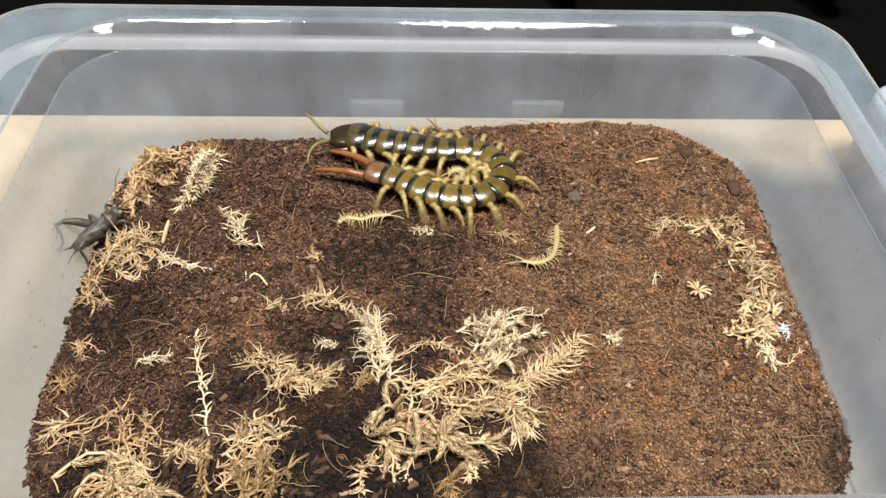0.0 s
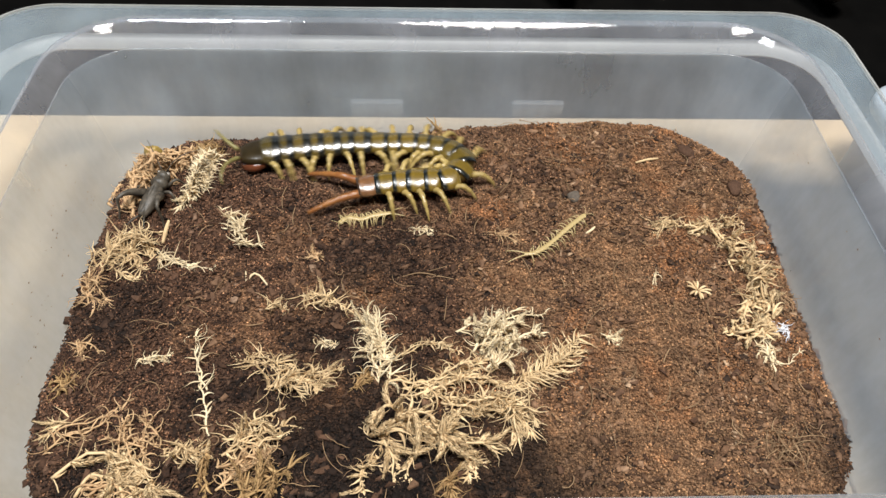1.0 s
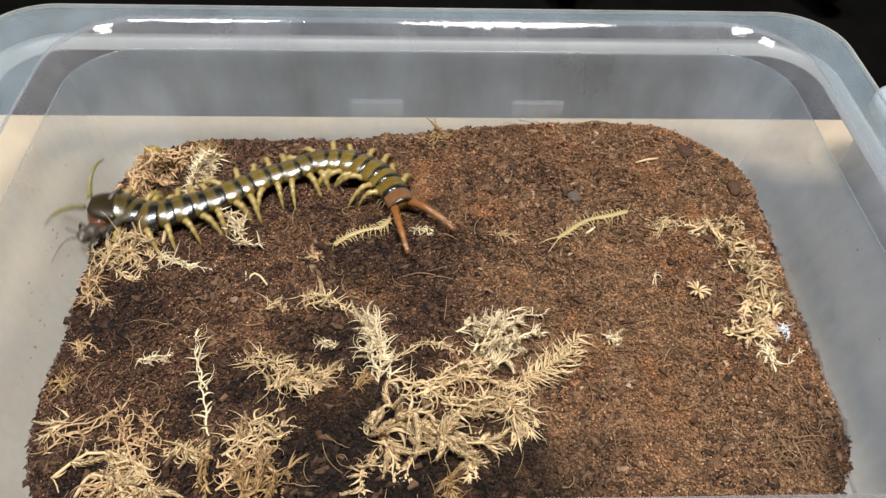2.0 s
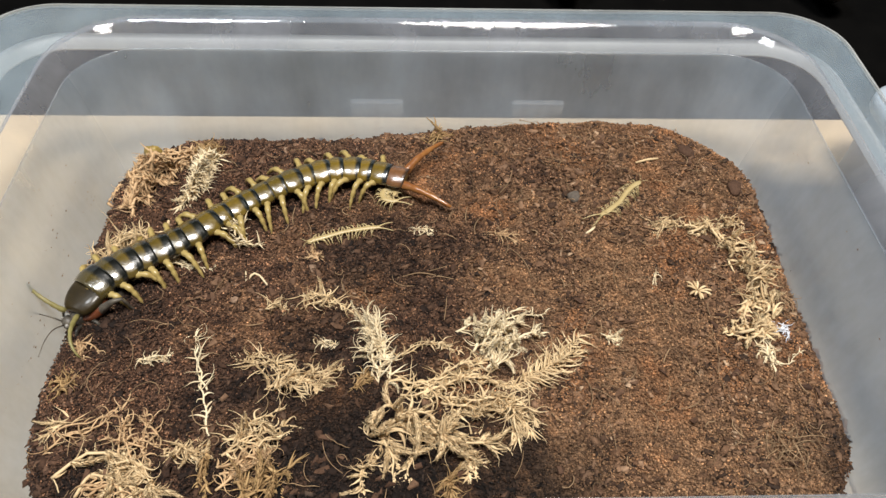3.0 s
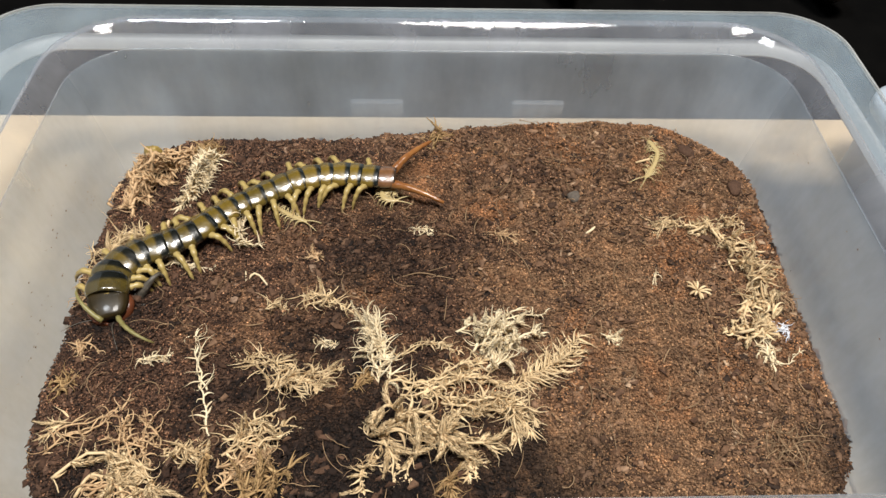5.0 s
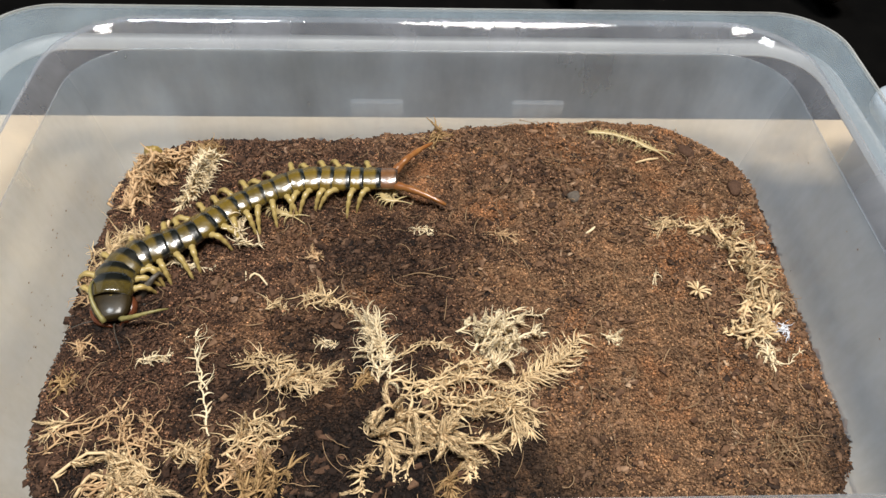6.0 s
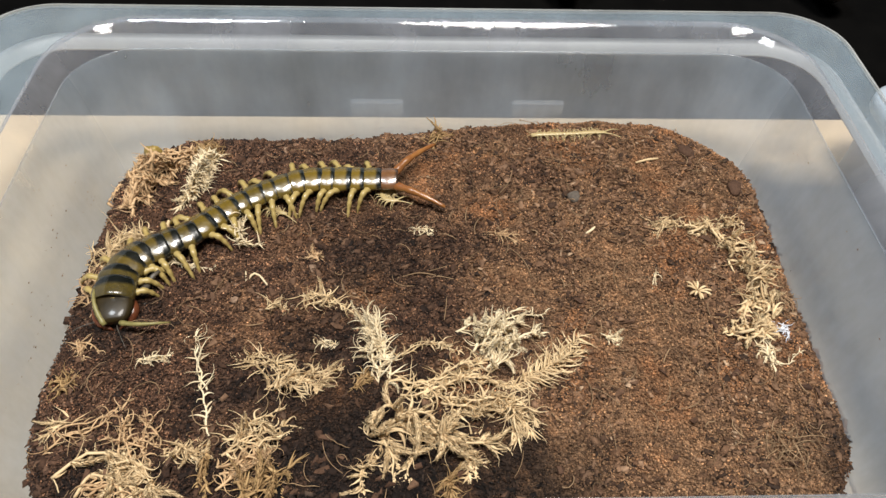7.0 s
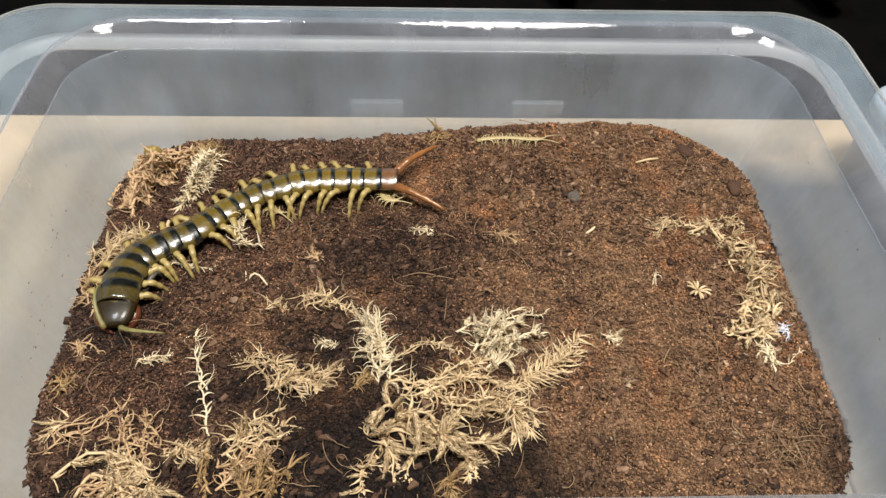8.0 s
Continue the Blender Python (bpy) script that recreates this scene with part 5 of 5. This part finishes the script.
    big.at(4.0, (-10.90, 15.35, 0.45), (-10.98, 16.28, 0.60), (-10.64, 17.11, 0.60), (-9.88, 17.69, 0.60), (-9.03, 18.13, 0.60), (-8.27, 18.70, 0.60), (-7.60, 19.39, 0.60), (-6.89, 20.02, 0.60), (-6.09, 20.54, 0.60), (-5.30, 21.09, 0.61), (-4.48, 21.58, 0.63), (-3.56, 21.81, 0.65), (-2.60, 21.85, 0.67), (-1.65, 21.76, 0.70), (-0.72, 21.54, 0.72))
    big.at(4.5, (-10.58, 15.13, 0.45), (-10.84, 16.03, 0.60), (-10.70, 16.95, 0.60), (-10.05, 17.63, 0.60), (-9.19, 18.06, 0.60), (-8.39, 18.58, 0.60), (-7.71, 19.26, 0.60), (-7.01, 19.92, 0.60), (-6.23, 20.47, 0.60), (-5.43, 21.02, 0.61), (-4.60, 21.49, 0.63), (-3.69, 21.79, 0.65), (-2.73, 21.86, 0.67), (-1.78, 21.72, 0.69), (-0.83, 21.55, 0.72))
    big.at(5.8, (-10.34, 14.96, 0.45), (-10.57, 15.87, 0.60), (-10.53, 16.81, 0.60), (-10.01, 17.57, 0.60), (-9.19, 18.07, 0.60), (-8.39, 18.58, 0.60), (-7.73, 19.28, 0.60), (-7.06, 19.96, 0.60), (-6.28, 20.52, 0.60), (-5.45, 21.00, 0.61), (-4.57, 21.37, 0.63), (-3.62, 21.52, 0.65), (-2.67, 21.49, 0.67), (-1.71, 21.47, 0.70), (-0.75, 21.46, 0.72))
    big.at(6.2, (-10.33, 14.95, 0.45), (-10.56, 15.86, 0.60), (-10.52, 16.81, 0.60), (-10.01, 17.57, 0.60), (-9.19, 18.07, 0.60), (-8.39, 18.58, 0.60), (-7.73, 19.28, 0.60), (-7.06, 19.97, 0.60), (-6.28, 20.52, 0.60), (-5.45, 21.00, 0.61), (-4.57, 21.37, 0.63), (-3.62, 21.51, 0.65), (-2.66, 21.48, 0.67), (-1.70, 21.46, 0.70), (-0.74, 21.46, 0.72))
    big.at(7.0, (-10.28, 14.83, 0.45), (-10.44, 15.76, 0.60), (-10.39, 16.70, 0.60), (-9.96, 17.51, 0.60), (-9.20, 18.07, 0.60), (-8.39, 18.58, 0.60), (-7.73, 19.28, 0.60), (-7.05, 19.95, 0.60), (-6.29, 20.53, 0.60), (-5.45, 20.99, 0.61), (-4.55, 21.32, 0.63), (-3.61, 21.46, 0.65), (-2.65, 21.46, 0.67), (-1.69, 21.44, 0.70), (-0.73, 21.44, 0.72))
    big.at(8.0, (-10.22, 14.68, 0.45), (-10.28, 15.62, 0.60), (-10.23, 16.57, 0.60), (-9.90, 17.45, 0.60), (-9.20, 18.07, 0.60), (-8.39, 18.58, 0.60), (-7.74, 19.29, 0.60), (-7.04, 19.94, 0.60), (-6.30, 20.54, 0.60), (-5.44, 20.97, 0.61), (-4.54, 21.27, 0.63), (-3.59, 21.40, 0.65), (-2.63, 21.43, 0.67), (-1.67, 21.42, 0.70), (-0.71, 21.42, 0.72))
    def gait(t):
        return float(np.interp(t, [0, 1.7, 2.3, 2.9, 8], [1, 1, 0.5, 0.06, 0.03]))

    def tails(t, side):
        if side > 0:
            return float(np.interp(t, [0, 0.8, 1.0, 1.3, 1.5, 1.7, 2.3, 2.8, 4.0, 5.8, 8], [10, 14, 30, 26, 14, 10, 12, 11, 11, 24, 31]))
        return float(np.interp(t, [0, 0.8, 1.0, 1.3, 1.5, 1.7, 2.3, 2.8, 4.0, 5.8, 8], [6, 8, 10, 30, 14, 14, 40, 66, 60, 46, 40]))

    def feelers(t, side):
        sway = 14 * math.sin(7 * t + side) * (0.5 + 0.5 * math.cos(0.6 * t))
        inward = float(np.interp(t, [1.5, 2.2, 3.3, 3.8], [0, -62, -62, 0])) if side < 0 else 0.0
        if t > 3.3:
            sway *= 0.4
        late = float(np.interp(t, [3.3, 4.0, 4.7, 5.8, 8.0], [0, -105, -105, -118, -128] if side < 0 else [0, -30, -25, 32, 34]))
        return side * (16 + 8 * math.sin(1.3 * t)) + sway + inward + late, 6 * math.sin(3 * t) + 0.35 * inward

    times = [round(0.1 * k, 2) for k in range(33)] + [3.5, 3.75, 4.0, 4.25, 4.5, 4.75, 5.1, 5.45, 5.8, 6.0, 6.2, 6.6, 7.0, 7.5, 8.0]
    KEYED.extend(centipede(big, "centipede", "large glossy olive centipede with black bands and yellow legs", "centipede", 0.142, 0.0130,
                           (OLIVE, TAIL, HEAD, BELLY, LEG, TAIL_LEG, FANG, FEELER), feet=0.0106, clear=0.006, gait=gait, times=times, tail_angles=tails, feeler_angles=feelers))


def young_centipedes():
    mats = (YOUNG, YOUNG, YOUNG, YOUNG, YOUNG_LEG, YOUNG_LEG, YOUNG_LEG, YOUNG_LEG)
    every = [round(0.2 * k, 2) for k in range(41)]
    label = "small pale yellow young centipede crawling on the soil"
    roamer = Crawl(0.0022)
    roamer.at(0.0, (5.59, 19.24, 0.36), (5.49, 18.41, 0.31), (5.20, 17.73, 0.27), (4.63, 17.47, 0.26), (4.10, 17.55, 0.26))
    roamer.at(0.3, (5.61, 19.38, 0.37), (5.44, 18.55, 0.31), (5.10, 17.87, 0.28), (4.54, 17.60, 0.26), (3.98, 17.82, 0.27))
    roamer.at(0.6, (6.61, 19.37, 0.38), (6.00, 18.96, 0.35), (5.37, 18.27, 0.30), (4.67, 17.82, 0.27), (4.07, 17.82, 0.27))
    roamer.at(1.0, (6.77, 19.74, 0.41), (6.02, 19.10, 0.36), (5.27, 18.41, 0.30), (4.64, 17.95, 0.28), (4.20, 17.87, 0.27))
    roamer.at(1.5, (7.86, 19.46, 0.39), (7.06, 19.37, 0.38), (6.23, 19.01, 0.35), (5.51, 18.55, 0.31), (5.03, 18.19, 0.29))
    roamer.at(1.7, (8.22, 19.57, 0.40), (7.29, 19.43, 0.39), (6.36, 19.18, 0.36), (5.64, 18.68, 0.32), (5.20, 18.33, 0.30))
    roamer.at(2.8, (9.01, 21.25, 0.56), (8.49, 20.51, 0.49), (7.94, 19.94, 0.43), (7.20, 19.57, 0.40), (6.78, 19.43, 0.39))
    roamer.at(3.2, (9.64, 21.63, 0.58), (8.99, 21.40, 0.57), (8.54, 20.80, 0.52), (8.14, 20.22, 0.46), (7.88, 19.85, 0.42))
    roamer.at(3.6, (10.42, 21.23, 0.52), (9.66, 21.21, 0.54), (8.96, 20.96, 0.53), (8.43, 20.43, 0.48), (8.16, 19.94, 0.43))
    roamer.at(4.0, (11.02, 22.02, 0.57), (10.22, 21.64, 0.56), (9.44, 21.32, 0.55), (8.82, 21.13, 0.55), (8.38, 20.83, 0.52))
    roamer.at(4.3, (11.05, 22.71, 0.62), (10.53, 21.99, 0.58), (9.92, 21.57, 0.57), (9.21, 21.34, 0.56), (8.66, 21.10, 0.55))
    roamer.at(4.7, (10.63, 23.45, 0.70), (10.44, 22.52, 0.64), (10.03, 21.88, 0.59), (9.49, 21.56, 0.58), (9.11, 21.40, 0.57))
    roamer.at(5.8, (7.98, 24.08, 0.83), (8.82, 23.93, 0.80), (9.49, 23.52, 0.76), (10.03, 23.15, 0.71), (10.49, 22.75, 0.65))
    roamer.at(6.5, (6.33, 24.19, 0.82), (7.13, 24.11, 0.83), (7.97, 23.98, 0.82), (8.67, 23.79, 0.80), (9.20, 23.71, 0.78))
    roamer.at(7.0, (5.05, 24.02, 0.76), (5.89, 23.99, 0.80), (6.75, 24.01, 0.82), (7.61, 24.08, 0.83), (8.24, 24.12, 0.82))
    roamer.at(7.5, (4.17, 23.91, 0.90), (4.75, 23.35, 0.90), (5.40, 23.20, 0.92), (6.10, 23.45, 0.95), (6.69, 23.75, 0.95))
    roamer.at(8.0, (2.74, 23.99, 0.62), (3.59, 23.97, 0.67), (4.31, 23.89, 0.72), (5.02, 23.72, 0.75), (5.49, 23.66, 0.76))
    KEYED.extend(centipede(roamer, "young_centipede", label, "centipede", 0.0285, 0.0020, mats, feet=0.0038, clear=0.002, gait=lambda t: 0.8, times=every, group="young centipedes", tail_len=0.0075))
    creeper = Crawl(0.0022)
    creeper.at(0.0, (-2.91, 19.48, 0.23), (-2.59, 19.72, 0.23), (-2.04, 19.71, 0.24), (-1.60, 19.88, 0.25), (-0.93, 19.93, 0.27))
    creeper.at(1.2, (-2.84, 19.42, 0.23), (-2.54, 19.69, 0.23), (-2.04, 19.71, 0.24), (-1.60, 19.88, 0.25), (-0.94, 20.05, 0.27))
    creeper.at(1.4, (-2.34, 19.21, 0.23), (-2.20, 19.50, 0.24), (-1.77, 19.71, 0.25), (-1.27, 20.09, 0.26), (-0.95, 20.84, 0.29))
    creeper.at(1.5, (-2.48, 18.55, 0.22), (-2.34, 19.21, 0.23), (-1.70, 19.56, 0.24), (-1.16, 20.09, 0.27), (-0.95, 20.84, 0.29))
    creeper.at(1.7, (-2.68, 18.27, 0.22), (-2.33, 18.86, 0.23), (-1.69, 19.18, 0.24), (-1.14, 19.34, 0.25), (-0.89, 20.08, 0.27))
    creeper.at(2.8, (-3.88, 18.79, 0.21), (-3.19, 18.84, 0.22), (-2.55, 19.01, 0.23), (-1.80, 19.26, 0.24), (-1.14, 19.29, 0.25))
    creeper.at(3.0, (-4.03, 18.56, 0.21), (-3.40, 18.79, 0.22), (-2.66, 19.01, 0.22), (-1.91, 19.21, 0.24), (-1.32, 19.29, 0.24))
    creeper.at(3.5, (-4.31, 19.67, 0.22), (-3.76, 19.22, 0.22), (-2.98, 18.96, 0.22), (-2.12, 19.12, 0.23), (-1.47, 19.32, 0.24))
    creeper.at(4.0, (-4.82, 19.98, 0.22), (-4.12, 19.61, 0.22), (-3.43, 19.13, 0.22), (-2.80, 18.81, 0.22), (-2.47, 18.75, 0.22))
    creeper.at(4.5, (-5.67, 20.59, 0.21), (-5.18, 20.19, 0.21), (-4.65, 19.82, 0.22), (-4.12, 19.52, 0.22), (-3.66, 19.31, 0.22))
    creeper.at(4.7, (-5.91, 20.75, 0.21), (-5.42, 20.41, 0.21), (-4.89, 20.01, 0.22), (-4.35, 19.64, 0.22), (-3.93, 19.43, 0.22))
    creeper.at(5.8, (-6.61, 20.91, 0.21), (-6.12, 20.60, 0.21), (-5.63, 20.29, 0.21), (-5.05, 20.01, 0.21), (-4.59, 19.85, 0.22))
    creeper.at(8.0, (-6.97, 21.07, 0.21), (-6.47, 20.75, 0.21), (-5.99, 20.44, 0.21), (-5.51, 20.19, 0.21), (-5.16, 20.04, 0.21))
    early = [0, 0.4, 0.8, 1.0, 1.2, 1.3, 1.4, 1.5, 1.6, 1.7, 2.0, 2.4] + [round(2.8 + 0.2 * k, 2) for k in range(10)] + [4.7, 5.2, 5.8, 6.9, 8.0]
    KEYED.extend(centipede(creeper, "young_centipede", "small pale yellow young centipede creeping beneath the large one", "centipede", 0.027, 0.0020, mats, feet=0.0034, clear=0.002, gait=lambda t: 0.5, times=early, group="young centipedes", tail_len=0.006))
    curled = Crawl(0.0022)
    for t, x, y, turn in ((0, 1.93, 22.02, 40), (0.6, 1.08, 22.51, 70), (1.0, 0.78, 22.65, 90), (1.2, 0.24, 22.29, 110), (1.4, -0.46, 21.51, 140), (1.7, -0.91, 20.9, 160), (2.8, -0.95, 20.95, 170), (8.0, -0.95, 20.98, 172)):
        curled.at(t, *[(x + r * math.cos(radians(turn + a)), y + r * math.sin(radians(turn + a)), 0.40 + 100 * 0.4 * ground(x / 100, y / 100)) for a, r in ((-190, 0.22), (-130, 0.27), (-60, 0.30), (0, 0.32), (60, 0.34), (110, 0.39), (140, 0.50))])
    some = [0, 0.2, 0.4, 0.6, 0.8, 1.0, 1.1, 1.2, 1.3, 1.4, 1.5, 1.6, 1.7, 2.0, 2.4, 2.8, 5.4, 8.0]
    KEYED.extend(centipede(curled, "young_centipede", "small pale yellow young centipede curled up beside the hind legs", "centipede", 0.0215, 0.0021, mats, feet=0.0030, clear=0.002, gait=lambda t: 0.1, times=some, group="young centipedes", tail_len=0.006))


def cricket():
    thing = tagged(new("cricket"), "dark grey cricket with folded wings, caught by the large centipede", "cricket")

    def limb(name, points, radii, material=CRICKET):
        bm = bmesh.new()
        pts = smooth_path(points, 12)
        tube(bm, [Vector(p) for p in pts], [float(np.interp(k / 11, np.linspace(0, 1, len(radii)), radii)) for k in range(12)], 7)
        part(name, bm, material, thing)

    s = 0.00126
    bm = bmesh.new()
    rings = []
    for k in range(12):
        f = k / 11
        r = 2.6 * s * math.sin(math.pi * (0.18 + 0.76 * f)) ** 0.6 * (1 + 0.05 * (k % 2))
        rings.append([(s * (2 - 12 * f), r * math.cos(a), 0.85 * r * math.sin(a)) for a in (2 * math.pi * j / 14 for j in range(14))])
    loft(bm, rings)
    part("abdomen", bm, CRICKET, thing)
    bm = bmesh.new()
    ball(bm, (3.2 * s, 0, 0.3 * s), (2.2 * s, 2.8 * s, 2.4 * s), 16, 10)
    part("thorax", bm, CRICKET, thing)
    bm = bmesh.new()
    ball(bm, (6.0 * s, 0, 0), (1.9 * s, 2.2 * s, 2.3 * s), 16, 10)
    head = part("head", bm, CRICKET, thing, "dark round head with pale bands")
    for side in (-1, 1):
        bm = bmesh.new()
        ball(bm, (6.8 * s, side * 1.5 * s, 0.9 * s), (0.6 * s, 0.6 * s, 0.75 * s), 10, 8)
        part("eye", bm, CRICKET_PALE, head)
        bm = bmesh.new()
        grid = []
        for k in range(9):
            f = k / 8
            wd = 2.5 * s * math.sin(math.pi * (0.15 + 0.7 * f))
            grid.append([(s * (3 - 13 * f), side * (wd * u), s * (2.5 - 1.9 * u * u - 0.9 * f) + 0.15 * s * top) for u, top in ((0, 1), (0.35, 1), (0.7, 1), (1.0, 1), (1.0, 0), (0.7, 0), (0.35, 0), (0, 0))])
        loft(bm, grid)
        part("wing", bm, CRICKET, thing)
        limb("hind_leg", [(-1 * s, side * 2.3 * s, 0), (-5 * s, side * 5 * s, 4.5 * s), (-8.5 * s, side * 6.5 * s, 5.5 * s), (-9.5 * s, side * 7 * s, 1 * s), (-12 * s, side * 8 * s, -4 * s), (-14.5 * s, side * 8.5 * s, -4.2 * s)], (1.3 * s, 1.3 * s, 0.6 * s, 0.4 * s, 0.35 * s, 0.2 * s))
        limb("middle_leg", [(1 * s, side * 2.2 * s, -1 * s), (0, side * 5.5 * s, 1 * s), (-1 * s, side * 7 * s, -3 * s), (-2.4 * s, side * 8.5 * s, -4.2 * s)], (0.6 * s, 0.5 * s, 0.35 * s, 0.2 * s))
        limb("front_leg", [(3.5 * s, side * 2.2 * s, -1 * s), (5.5 * s, side * 4.6 * s, 0.6 * s), (7 * s, side * 5.6 * s, -3 * s), (8.5 * s, side * 6.2 * s, -4.2 * s)], (0.6 * s, 0.5 * s, 0.35 * s, 0.2 * s))
        limb("antenna", [(7.3 * s, side * 0.8 * s, 1.2 * s), (10 * s, side * 3 * s, 4 * s), (13 * s, side * 6 * s, 5 * s), (16 * s, side * 9 * s, 4.2 * s)], (0.22 * s, 0.16 * s, 0.12 * s, 0.07 * s))
        limb("cercus", [(-9.5 * s, side * 0.8 * s, 0), (-12 * s, side * 2 * s, 0.4 * s), (-14 * s, side * 3 * s, 0)], (0.35 * s, 0.22 * s, 0.08 * s))
    rows = []
    for t, x, y, z, pitch, turn in ((0.0, -11.75, 18.95, 0.65, -14, 46), (0.2, -11.4, 19.4, 0.8, -10, 40), (0.3, -10.9, 20.1, 0.9, -6, 34), (0.4, -10.5, 20.6, 0.8, -4, 55), (0.6, -10.3, 20.8, 0.6, -8, 85),
                                    (0.8, -10.2, 20.9, 0.55, -8, 78), (1.0, -10.2, 20.9, 0.55, -8, 75), (1.2, -10.25, 20.85, 0.55, -8, 80), (1.3, -10.5, 20.4, 0.8, 0, 130), (1.4, -11.1, 20.1, 0.75, 0, 178), (1.5, -11.3, 19.95, 0.6, 0, 182),
                                    (1.6, -11.4, 19.9, 0.5, 0, 182), (1.7, -11.7, 20.0, 0.6, 0, 190), (2.2, -11.7, 17.8, 0.4, 6, 215), (2.8, -11.4, 15.5, 0.0, 4, 215), (3.0, -11.4, 15.5, 0.0, 4, 217),
                                    (3.5, -10.75, 15.4, 0.0, 10, 255), (4.0, -10.45, 15.85, -0.05, 8, 235), (4.5, -10.25, 16.0, -0.08, 6, 245), (5.8, -10.2, 16.0, -0.1, 6, 250), (7.0, -10.2, 16.0, -0.12, 5, 255), (8.0, -10.2, 15.9, -0.12, 5, 258)):
        rows.append((t, pose(x / 100, y / 100, z / 100, 0, pitch, turn)))
    KEYED.append((thing, rows))


def motions():
    for ob, rows in KEYED:
        walk(ob, rows)


room()
table()
storage_box()
grey_sheet()
pale_reflection(-0.0195)
pale_reflection(0.0675)
dark_bench()
driftwood(0.176, 0.765, 0.025, 85, 1)
driftwood(0.462, 0.775, 0.045, 110, 2)
driftwood(0.392, 0.79, 0.03, 150, 3)
tub()
soil()
root_hairs()
wall_specks()
place_moss()
small_finds()
place_roots()
big_centipede()
young_centipedes()
cricket()
motions()
